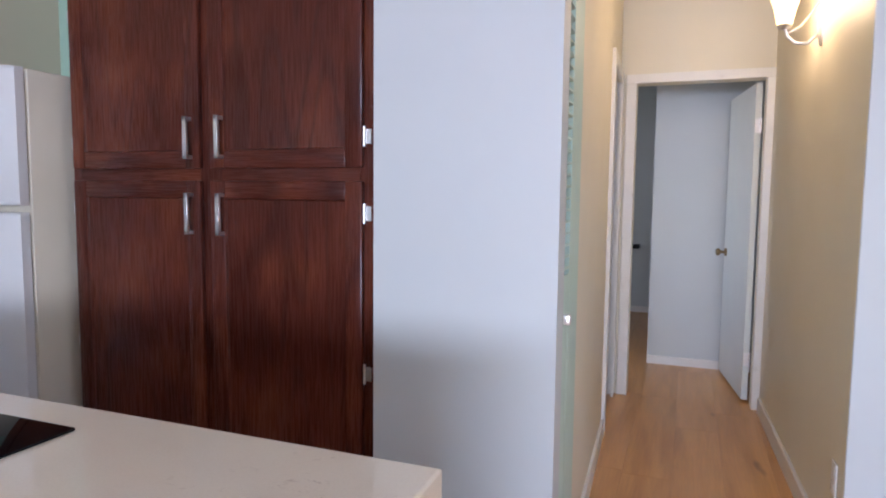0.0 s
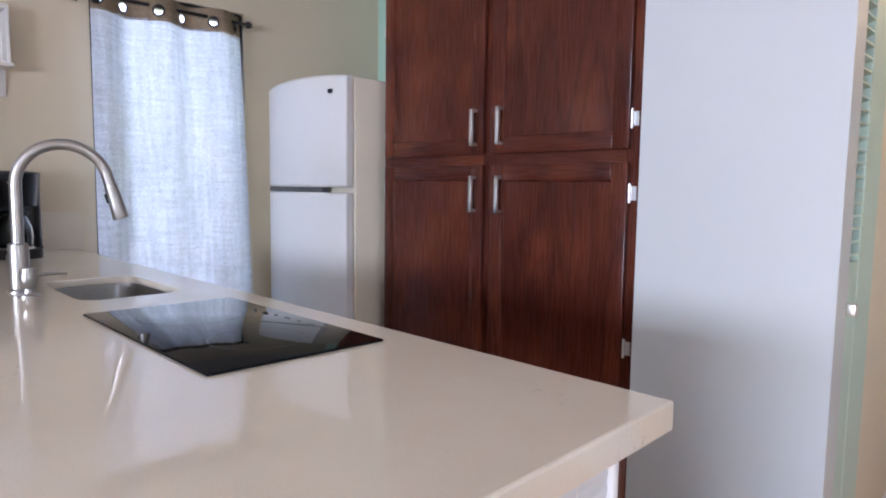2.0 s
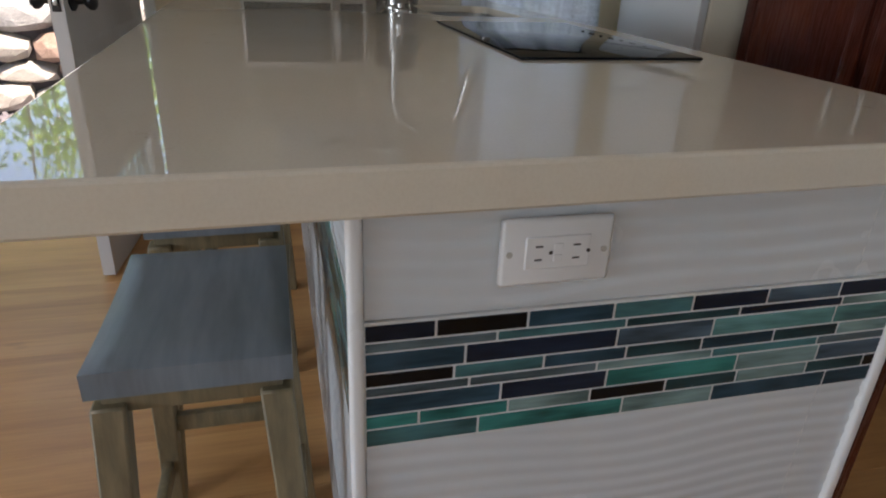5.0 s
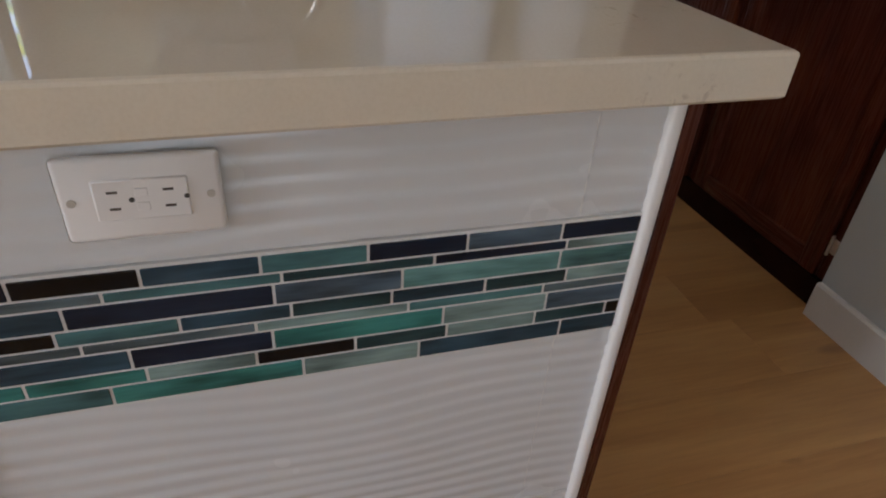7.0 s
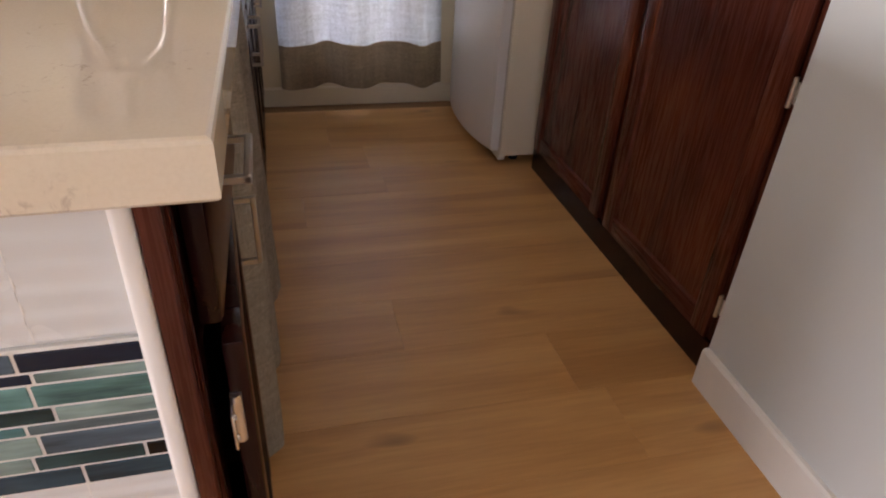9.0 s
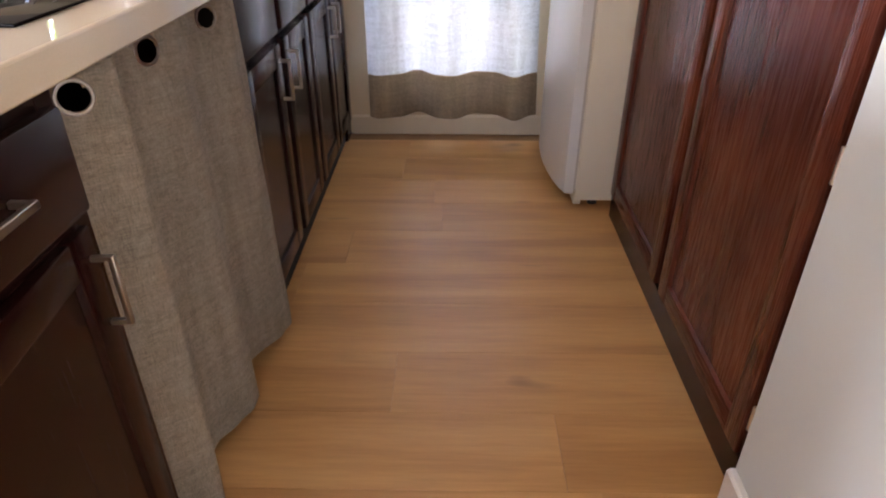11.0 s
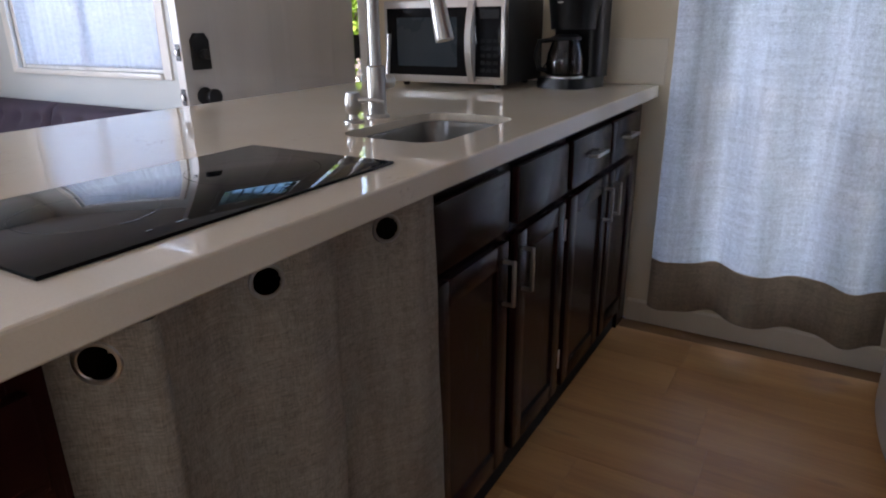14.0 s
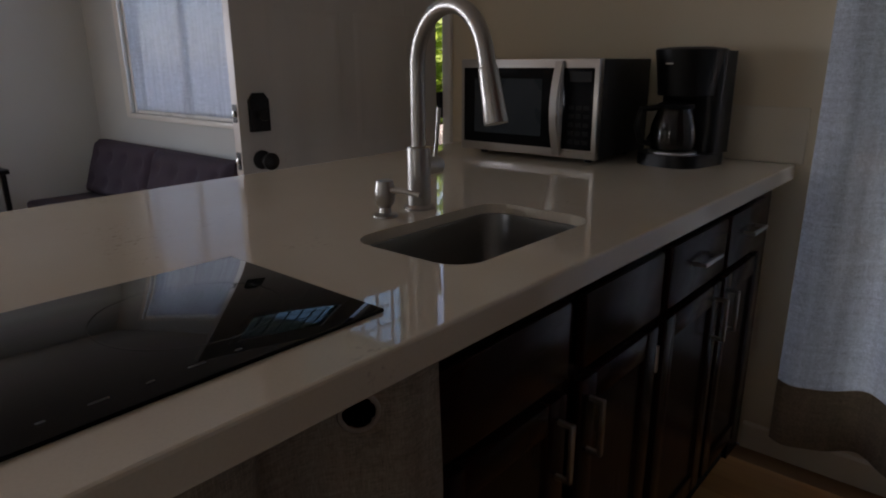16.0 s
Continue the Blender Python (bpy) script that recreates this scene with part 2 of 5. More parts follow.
OAK_H = stained_oak("mahogany_oak_level", (0.026, 0.0060, 0.0046), (0.100, 0.0230, 0.0130), (0.180, 0.047, 0.021), "x", 0.26, 0.55, 0.015, 0.6)
# the same mahogany stain darkened: the shade under the worktop is in the colour
SHADED_OAK_V = stained_oak("shaded_oak_upright", (0.009, 0.0026, 0.0026), (0.019, 0.0048, 0.0046), (0.028, 0.0072, 0.0062), "z", 0.22, 0.1, 0.006, 0.5)
SHADED_OAK_H = stained_oak("shaded_oak_level", (0.009, 0.0026, 0.0026), (0.019, 0.0048, 0.0046), (0.028, 0.0072, 0.0062), "x", 0.22, 0.1, 0.006, 0.5)
DARK_IN = plain("cabinet_inside", (0.012, 0.008, 0.007), 0.8)
QUARTZ = quartz()
PLANK = floor_plank()
GROUT = plain("joint_filler", (0.70, 0.70, 0.67), 0.85)
SEAM = plain("plank_underlay", (0.26, 0.14, 0.06), 0.8)
TILE = plain("white_wave_tile", (0.67, 0.69, 0.685), 0.22, vary=0.03, fine=40, bump=0.01)
CURTAIN = linen("white_linen", (0.66, 0.71, 0.76), 0.018, 0.48)
HEM = linen("hem_linen", (0.30, 0.225, 0.15), 0.0, 0.12)
SKIRT = linen("grey_linen", (0.40, 0.35, 0.285), 0.0, 0.1)
STEEL = brushed("brushed_steel", (0.44, 0.42, 0.39), 0.34, (1, 1, 0.05))
STEEL_H = brushed("brushed_steel_level", (0.60, 0.58, 0.55), 0.30, (1, 0.05, 1))
CHROME = brushed("satin_chrome", (0.86, 0.85, 0.84), 0.38, (1, 1, 1))
BRONZE = plain("dark_bronze", (0.012, 0.011, 0.012), 0.42, 0.1, bump=0.05, spec=0.35)
BLACK = plain("black_plastic", (0.006, 0.006, 0.0065), 0.36, bump=0.05, spec=0.25)
BLACK_MATT = plain("black_matt", (0.02, 0.02, 0.022), 0.6)
HOB = plain("black_ceramic_glass", (0.003, 0.0035, 0.005), 0.03, rvar=0.008, bump=0, spec=0.12)
MW_GLASS = plain("microwave_glass", (0.006, 0.006, 0.007), 0.10, rvar=0.02, bump=0, spec=0.10)
HOB_MARK = plain("hob_print", (0.03, 0.03, 0.032), 0.08, bump=0, spec=0.2, rvar=0.01)
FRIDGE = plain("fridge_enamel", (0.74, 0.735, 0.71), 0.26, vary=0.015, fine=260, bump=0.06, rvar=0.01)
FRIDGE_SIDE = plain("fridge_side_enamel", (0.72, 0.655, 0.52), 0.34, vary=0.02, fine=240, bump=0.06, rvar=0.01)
GRIP_SHADE = plain("fridge_grip_shade", (0.10, 0.10, 0.10), 0.5)
BRASS = plain("aged_brass", (0.26, 0.18, 0.09), 0.35, 0.9)
GASKET = plain("fridge_gasket", (0.52, 0.49, 0.43), 0.6)
PLASTIC = plain("white_plastic", (0.80, 0.79, 0.76), 0.3, vary=0.03, bump=0.01)
SLOT = plain("socket_slot", (0.06, 0.05, 0.04), 0.6)
SEATWOOD = plain("slate_blue_washed_seat", (0.17, 0.20, 0.225), 0.36, vary=0.3, scale=4, fine=30, bump=0.12, stretch=(1, 6, 1))
LEGWOOD = plain("olive_washed_wood", (0.20, 0.155, 0.085), 0.55, vary=0.35, scale=9, fine=50, bump=0.2, stretch=(6, 6, 1))
SOFA = plain("aubergine_cloth", (0.045, 0.032, 0.048), 0.9, vary=0.2, fine=400, bump=0.3)
PANE = glass("window_glass")
JUG = glass("coffee_jug_glass", (0.45, 0.45, 0.45))
LEADED = glass("leaded_blue_glass", (0.55, 0.85, 0.9), 0.12)
SHADE_GLASS = glow("frosted_lamp_glass", (1.0, 0.68, 0.24), 0.42)
BLIND = linen("roller_blind_cloth", (0.60, 0.62, 0.66), 0.22, 0.42)
SINK = brushed("sink_steel", (0.26, 0.25, 0.235), 0.30, (0.05, 1, 1))
STONE = [rock("wall_stone_a", (0.36, 0.32, 0.28), (0.64, 0.58, 0.51)), rock("wall_stone_b", (0.30, 0.18, 0.13), (0.52, 0.36, 0.28)), rock("wall_stone_c", (0.28, 0.27, 0.26), (0.56, 0.53, 0.50))]
GRAVEL = rock("gravel_ground", (0.08, 0.07, 0.075), (0.24, 0.21, 0.22))
LEAF = leaf("shrub_leaf", (0.10, 0.18, 0.018), (0.27, 0.38, 0.05))
BARK = rock("bark", (0.07, 0.05, 0.035), (0.17, 0.13, 0.09))

# ---- mesh helpers ----
FRAME_OF = {}


def thing(name, at=(0, 0, 0), label="", category="", group="", kind="", local=None):
    """An Empty at the base of a thing. local: its pose, when its parts are given in its own axes."""
    ob = new(name)
    ob.empty_display_size = 0.1
    ob.matrix_world = local if local is not None else Matrix.Translation(at)
    FRAME_OF[ob] = Matrix() if local is not None else Matrix.Translation(at)
    return tagged(ob, label, category, group, kind)


def finish(name, bm, material, smooth=False):
    bmesh.ops.recalc_face_normals(bm, faces=bm.faces)
    me = bpy.data.meshes.new(name)
    bm.to_mesh(me)
    bm.free()
    me.materials.append(material)
    if smooth:
        for p in me.polygons:
            p.use_smooth = True
        me.set_sharp_from_angle(angle=radians(38))
    return me


def part(name, bm, material, parent, label="", smooth=True):
    bm.transform(FRAME_OF[parent].inverted())
    ob = new(name, finish(name, bm, material, smooth))
    ob.parent = parent
    FRAME_OF[ob] = FRAME_OF[parent]
    return tagged(ob, label)


def solo(name, bm, material, label="", category="", group="", kind="", smooth=True):
    """A thing that is one mesh, with its origin at its base."""
    xs = [v.co.copy() for v in bm.verts]
    mid = Vector([(min(c[i] for c in xs) + max(c[i] for c in xs)) / 2 for i in range(3)])
    mid.z = min(c.z for c in xs)
    bm.transform(Matrix.Translation(-mid))
    ob = new(name, finish(name, bm, material, smooth))
    ob.location = mid
    FRAME_OF[ob] = Matrix.Translation(mid)
    return tagged(ob, label, category, group, kind)


def box(bm, x0, x1, y0, y1, z0, z1, bevel=0.0, seg=2):
    m = Matrix.LocRotScale(((x0 + x1) / 2, (y0 + y1) / 2, (z0 + z1) / 2), None, (abs(x1 - x0), abs(y1 - y0), abs(z1 - z0)))
    made = bmesh.ops.create_cube(bm, size=1.0, matrix=m)["verts"]
    if bevel:
        edges = list({e for v in made for e in v.link_edges})
        bmesh.ops.bevel(bm, geom=edges, offset=bevel, segments=seg, affect='EDGES', profile=0.5)
    return bm


def boxed(*args, **kw):
    return box(bmesh.new(), *args, **kw)


def rod(bm, a, b, r0, r1=None, seg=16):
    a, b = Vector(a), Vector(b)
    m = Matrix.Translation((a + b) / 2) @ (b - a).to_track_quat('Z', 'Y').to_matrix().to_4x4()
    bmesh.ops.create_cone(bm, cap_ends=True, segments=seg, radius1=r0, radius2=r0 if r1 is None else r1, depth=(b - a).length, matrix=m)
    return bm


def tube(bm, pts, r, seg=12):
    """A round bar along points; r may be a list."""
    pts = [Vector(p) for p in pts]
    rs = r if isinstance(r, list) else [r] * len(pts)
    rings, side = [], None
    for i, p in enumerate(pts):
        d = (pts[min(i + 1, len(pts) - 1)] - pts[max(i - 1, 0)]).normalized()
        if side is None:
            side = d.orthogonal().normalized()
        side = (side - d * side.dot(d)).normalized()
        up = d.cross(side)
        rings.append([bm.verts.new(p + rs[i] * (math.cos(2 * math.pi * k / seg) * side + math.sin(2 * math.pi * k / seg) * up)) for k in range(seg)])
    for a, b in zip(rings, rings[1:]):
        for k in range(seg):
            bm.faces.new((a[k], a[(k + 1) % seg], b[(k + 1) % seg], b[k]))
    bm.faces.new(rings[0][::-1])
    bm.faces.new(rings[-1])
    return bm


def lathe(bm, profile, centre, axis=(0, 0, 1), seg=24, squash=(1, 1)):
    """A turned body: profile of (radius, height) about an axis."""
    q = Vector(axis).to_track_quat('Z', 'Y').to_matrix()
    rings = []
    for r, h in profile:
        rings.append([bm.verts.new(Vector(centre) + q @ Vector((squash[0] * r * math.cos(2 * math.pi * k / seg), squash[1] * r * math.sin(2 * math.pi * k / seg), h))) for k in range(seg)])
    for a, b in zip(rings, rings[1:]):
        for k in range(seg):
            bm.faces.new((a[k], a[(k + 1) % seg], b[(k + 1) % seg], b[k]))
    bm.faces.new(rings[0][::-1])
    bm.faces.new(rings[-1])
    return bm


def prism(bm, outline, z0, z1):
    """An upright prism over a plan outline."""
    low, high = [bm.verts.new((x, y, z0)) for x, y in outline], [bm.verts.new((x, y, z1)) for x, y in outline]
    bm.faces.new(low[::-1])
    bm.faces.new(high)
    for i in range(len(low)):
        j = (i + 1) % len(low)
        bm.faces.new((low[i], low[j], high[j], high[i]))
    return bm


def rounded(x0, x1, y0, y1, r, n=6):
    pts = []
    for cx, cy, a in ((x1 - r, y1 - r, 0), (x0 + r, y1 - r, 90), (x0 + r, y0 + r, 180), (x1 - r, y0 + r, 270)):
        pts += [(cx + r * math.cos(radians(a + 90 * k / n)), cy + r * math.sin(radians(a + 90 * k / n))) for k in range(n + 1)]
    return pts


def pierced_wall(lo, hi, face0, face1, top, holes, axis, bottom=0.0):
    """A wall along axis ('x' or 'y') from lo to hi, between two faces, with holes (lo, hi, z0, z1) right through it."""
    bm = bmesh.new()

    def piece(a, b, z0, z1):
        if b - a > 1e-4 and z1 - z0 > 1e-4:
            if axis == "y":
                box(bm, face0, face1, a, b, z0, z1)
            else:
                box(bm, a, b, face0, face1, z0, z1)
    at = lo
    for a, b, z0, z1 in sorted(holes):
        piece(at, a, bottom, top)
        piece(a, b, bottom, z0)
        piece(a, b, z1, top)
        at = b
    piece(at, hi, bottom, top)
    return bm


# ---- the setting ----
TOP = 2.5
WEST, SOUTH, EAST = -2.59, -4.80, 3.4
W1 = (0.075, 0.775, 0.14, 2.035)      # kitchen window
D1 = (-2.245, -1.315, 0.0, 2.05)     # entry
W2 = (-4.20, -2.70, 0.875, 2.085)      # living-room window
W3 = (-0.5, 1.9, 0.9, 1.70)          # living-room window in the far wall

solo("wall_west", pierced_wall(D1[1] - 0.46, 1.74, WEST - 0.12, WEST, TOP, [(D1[1] - 0.46, *D1[1:]), W1], "y"), WALL, "cream painted kitchen wall with a tall window", "wall", kind="structure", smooth=False)
solo("wall_west_living", pierced_wall(SOUTH - 0.12, D1[1] - 0.46, WEST - 0.12, WEST, TOP, [W2, (D1[0], D1[1] - 0.46, 0.0, D1[3])], "y"), WALL_WHITE, "white painted living room wall beside the entry", "wall", kind="structure", smooth=False)
solo("wall_south", pierced_wall(WEST, EAST + 0.12, SOUTH - 0.12, SOUTH, TOP, [W3], "x"), WALL_WHITE, "white painted living room wall", "wall", kind="structure", smooth=False)
solo("wall_east", pierced_wall(SOUTH, 1.74, EAST, EAST + 0.12, TOP, [(-1.3, -0.1, 0.95, 1.92)], "y"), WALL_WHITE, "white painted wall", "wall", kind="structure", smooth=False)
solo("wall_alcove", boxed(WEST, -0.10, 1.62, 1.74, 0, TOP), WALL_MINT, "mint green painted wall behind the fridge", "wall", kind="structure", smooth=False)
solo("wall_kitchen_end", prism(bmesh.new(), [(-0.545, 0.968), (-0.002, 0.957), (-0.004, 1.06), (-0.545, 1.06)], 0, TOP), WALL_WHITE, "white painted wall beside the tall cupboard", "wall", kind="structure", smooth=False)
# the passage runs slightly askew
LEFT = lambda y: -0.002 - 0.042 * (y - 0.96)
RIGHT = lambda y: 0.806 - 0.036 * (y - 1.6)
lw = bmesh.new()
prism(lw, [(LEFT(1.06) - 0.002, 1.06), (LEFT(1.06) - 0.09, 1.06), (LEFT(1.37) - 0.09, 1.37), (LEFT(1.37), 1.37)], 2.04, TOP)
prism(lw, [(LEFT(1.37), 1.37), (LEFT(1.37) - 0.1, 1.37), (LEFT(1.62) - 0.1, 1.62), (LEFT(1.62), 1.62)], 0, TOP)
prism(lw, [(LEFT(1.62), 1.62), (LEFT(1.62) - 0.1, 1.62), (LEFT(2.70) - 0.1, 2.70), (LEFT(2.70), 2.70)], 0, TOP)
prism(lw, [(LEFT(2.70), 2.70), (LEFT(2.70) - 0.1, 2.70), (LEFT(3.40) - 0.1, 3.40), (LEFT(3.40), 3.40)], 1.94, TOP)
solo("wall_passage_left", lw, WALL_HALL, "cream painted passage wall", "wall", kind="structure", smooth=False)
solo("wall_closet_back", boxed(-0.55, -0.50, 1.06, 1.62, 0, TOP), WALL_WHITE, "closet back wall", "wall", kind="structure", smooth=False)
solo("wall_living_end", boxed(RIGHT(1.6) + 0.001, EAST, 1.588, 1.5995, 0, TOP), WALL_WHITE, "white painted wall end beside the passage", "wall", kind="structure", smooth=False)
solo("wall_passage_right", prism(bmesh.new(), [(RIGHT(1.6), 1.6), (RIGHT(3.42), 3.42), (RIGHT(3.42) + 0.12, 3.42), (EAST, 3.42), (EAST, 1.6)], 0, TOP), WALL_HALL, "cream painted passage wall", "wall", kind="structure", smooth=False)
solo("wall_passage_end", pierced_wall(-1.3, 1.2, 3.42, 3.52, TOP, [(-0.012, 0.70, 0, 1.93)], "x"), WALL_HALL, "cream painted wall over the bedroom door", "wall", kind="structure", smooth=False)
solo("wall_side_room", boxed(-1.3, -1.2, 1.74, 3.42, 0, TOP), WALL_WHITE, "white painted wall of a side room", "wall", kind="structure", smooth=False)
for k, block in enumerate(((0.06, 1.3, 4.30, 4.42), (0.06, 0.18, 4.42, 6.5), (-1.4, 0.18, 6.5, 6.6), (1.2, 1.3, 3.42, 4.30))):
    solo("wall_bedroom_%d" % (k + 1), boxed(*block, 0, TOP), WALL_WHITE, "white painted bedroom wall", "wall", kind="structure", smooth=False)
solo("wall_bedroom_5", pierced_wall(3.52, 6.6, -1.5, -1.4, TOP, [(3.62, 4.22, 0.9, 2.0)], "y"), WALL_WHITE, "white painted bedroom wall", "wall", kind="structure", smooth=False)
solo("ceiling", boxed(WEST - 0.12, EAST + 0.12, SOUTH - 0.12, 6.6, TOP, TOP + 0.1), CEIL, "plain white ceiling", "ceiling", kind="structure", smooth=False)


# added out of view: the overhang keeps direct sun off the openings
solo("roof", boxed(WEST - 0.75, EAST + 0.8, SOUTH - 0.8, 7.2, TOP + 0.12, TOP + 0.24), CEIL, "unseen flat roof slab, added so that its eaves block the sun", "roof", kind="structure", smooth=False)


def baseboard(name, a, b, h=0.088, t=0.014, paint=None):
    """A skirting board on the left of the way from a to b."""
    a, b = Vector((*a, 0)), Vector((*b, 0))
    d = (b - a).normalized()
    n = Vector((-d.y, d.x, 0))
    bm = bmesh.new()
    sec = [(0.0, 0.0), (t, 0.0), (t, h - 0.006), (t - 0.005, h), (0.0, h)]
    r0, r1 = [bm.verts.new(a + n * s + Vector((0, 0, z))) for s, z in sec], [bm.verts.new(b + n * s + Vector((0, 0, z))) for s, z in sec]
    for i in range(5):
        bm.faces.new((r0[i], r0[(i + 1) % 5], r1[(i + 1) % 5], r1[i]))
    bm.faces.new(r0)
    bm.faces.new(r1[::-1])
    solo(name, bm, paint or TRIM, "white painted skirting board" if paint is None else "cream painted skirting board", "baseboard", kind="structure", smooth=False)


baseboard("baseboard_west", (WEST, 1.6), (WEST, -0.04), paint=TRIM_CREAM)
baseboard("baseboard_kitchen", (0.0, 0.958), (-0.545, 0.968), 0.105, 0.016)
baseboard("baseboard_passage", (LEFT(2.64), 2.64), (LEFT(1.37), 1.37), 0.09)
baseboard("baseboard_passage", (RIGHT(1.6), 1.6), (RIGHT(3.36), 3.36), 0.09)
baseboard("baseboard_bedroom", (1.2, 4.30), (0.06, 4.30), 0.06)
baseboard("baseboard_bedroom", (0.06, 6.5), (-1.4, 6.5), 0.06)
baseboard("baseboard_living", (WEST, -2.31), (WEST, SOUTH))
baseboard("baseboard_south", (WEST, SOUTH), (EAST, SOUTH))
baseboard("baseboard_north", (EAST, 1.6), (RIGHT(1.6), 1.6))


def casing_y(name, x, y0, y1, z0, z1, w=0.06, t=0.016, sill=False):
    """Flat trim round an opening in a wall that faces +x."""
    bm = bmesh.new()
    box(bm, x, x + t, y0 - w, y0, z0, z1 + w, 0.003, 1)
    box(bm, x, x + t, y1, y1 + w, z0, z1 + w, 0.003, 1)
    box(bm, x, x + t - 0.001, y0, y1, z1, z1 + w, 0.003, 1)
    if sill:
        box(bm, x, x + t + 0.02, y0 - w, y1 + w, z0 - 0.03, z0, 0.003, 1)
    return solo(name, bm, TRIM, "white painted trim round an opening", "trim", kind="structure", smooth=False)


casing_y("trim_entry", WEST, D1[0], D1[1], 0, D1[3], 0.045)
bm = bmesh.new()
for y0 in (-0.012 - 0.06, 0.70):
    box(bm, y0, y0 + 0.06, 3.402, 3.42, 0, 1.93, 0.003, 1)
box(bm, -0.072, 0.76, 3.402, 3.42, 1.93, 1.985, 0.003, 1)
solo("trim_bedroom_door", bm, TRIM, "white painted door casing", "trim", kind="structure", smooth=False)
bm = bmesh.new()
for y0 in (2.64, 3.335):
    prism(bm, [(LEFT(y0), y0), (LEFT(y0) + 0.018, y0), (LEFT(y0 + 0.06) + 0.018, y0 + 0.06), (LEFT(y0 + 0.06), y0 + 0.06)], 0, 1.985)
prism(bm, [(LEFT(2.70), 2.70), (LEFT(2.70) + 0.018, 2.70), (LEFT(3.335) + 0.018, 3.335), (LEFT(3.335), 3.335)], 1.925, 1.985)
box(bm, LEFT(3.4) - 0.1, LEFT(3.4) - 0.001, 3.385, 3.418, 0, 1.94)
solo("trim_side_door", bm, TRIM, "white painted door casing", "trim", kind="structure", smooth=False)


def window(name, y0, y1, z0, z1, x, bars_y, bars_z, label, paint, f=0.035):
    """A white framed window in the west wall, with real panes."""
    w = thing(name, (x, (y0 + y1) / 2, z0), label, "window", kind="structure")
    bm = bmesh.new()
    box(bm, x - 0.07, x - 0.02, y0, y0 + f, z0, z1, 0.003, 1)
    box(bm, x - 0.07, x - 0.02, y1 - f, y1, z0, z1, 0.003, 1)
    box(bm, x - 0.07, x - 0.02, y0 + f, y1 - f, z0, z0 + f, 0.003, 1)
    box(bm, x - 0.07, x - 0.02, y0 + f, y1 - f, z1 - f, z1, 0.003, 1)
    part("window_frame", bm, paint, w)
    ys = [y0 + f + (y1 - y0 - 2 * f) * k / bars_y for k in range(bars_y + 1)]
    zs = [z0 + f + (z1 - z0 - 2 * f) * k / bars_z for k in range(bars_z + 1)]
    for y in ys[1:-1]:
        part("glazing_bar", boxed(x - 0.06, x - 0.03, y - 0.012, y + 0.012, z0 + f, z1 - f), paint, w)
    for z in zs[1:-1]:
        part("glazing_bar", boxed(x - 0.058, x - 0.032, y0 + f, y1 - f, z - 0.012, z + 0.012), paint, w)
    pane = part("pane", boxed(x - 0.047, x - 0.043, y0 + f, y1 - f, z0 + f, z1 - f), PANE, w, smooth=False)
    pane.visible_shadow = False
    return w


window("window_1", *W1, WEST, 1, 1, "tall dark framed kitchen window behind a linen curtain", BRONZE, 0.05)
w2 = window("window_2", *W2, WEST, 2, 1, "white framed living room window with a roller blind", TRIM)
bm = bmesh.new()
box(bm, WEST - 0.002, WEST + 0.012, W2[0] - 0.07, W2[0], W2[2] - 0.03, W2[3] + 0.07, 0.003, 1)
box(bm, WEST - 0.002, WEST + 0.012, W2[1], W2[1] + 0.07, W2[2] - 0.03, W2[3] + 0.07, 0.003, 1)
box(bm, WEST - 0.002, WEST + 0.012, W2[0], W2[1], W2[3], W2[3] + 0.07, 0.003, 1)
part("window_trim", bm, TRIM, w2)
part("window_sill", boxed(WEST - 0.02, WEST + 0.03, W2[0] - 0.0, W2[1] + 0.0, W2[2] - 0.03, W2[2] + 0.002, 0.004), TRIM, w2)
blind = thing("roller_blind", (WEST, -3.45, 2.0), "pale grey roller blind drawn down over the window", "blind")
part("cloth", boxed(WEST - 0.012, WEST - 0.010, W2[0] + 0.062, W2[1] - 0.012, W2[2] + 0.02, W2[3] - 0.085), BLIND, blind)
part("bottom_bar", boxed(WEST - 0.017, WEST - 0.005, W2[0] + 0.058, W2[1] - 0.01, W2[2] + 0.004, W2[2] + 0.024, 0.004), PLASTIC, blind)
part("roller", rod(bmesh.new(), (WEST - 0.011, W2[0] + 0.055, W2[3] - 0.085), (WEST - 0.011, W2[1] - 0.008, W2[3] - 0.085), 0.018), PLASTIC, blind)
w3 = thing("window_3", (0.7, SOUTH, W3[2]), "white framed living room window", "window", kind="structure")
bm = bmesh.new()
for x in (W3[0], 0.68, W3[1] - 0.04):
    box(bm, x, x + 0.04, SOUTH - 0.10, SOUTH - 0.07, W3[2], W3[3])
for z in (W3[2], W3[3] - 0.04):
    box(bm, W3[0] + 0.04, W3[1] - 0.04, SOUTH - 0.099, SOUTH - 0.071, z, z + 0.04)
part("window_frame", bm, TRIM, w3)
# frame for the unseen east opening, which is added only for its light
w4 = thing("window_4", (EAST, -0.7, 0.95), "unseen white framed window, added to let in light from the east", "window", kind="structure")
bm = bmesh.new()
for y in (-1.3, -0.72, -0.14):
    box(bm, EAST + 0.08, EAST + 0.11, y, y + 0.04, 0.95, 1.92)
for z in (0.95, 1.88):
    box(bm, EAST + 0.081, EAST + 0.109, -1.26, -0.14, z, z + 0.04)
part("window_frame", bm, TRIM, w4)

# ---- doors ----


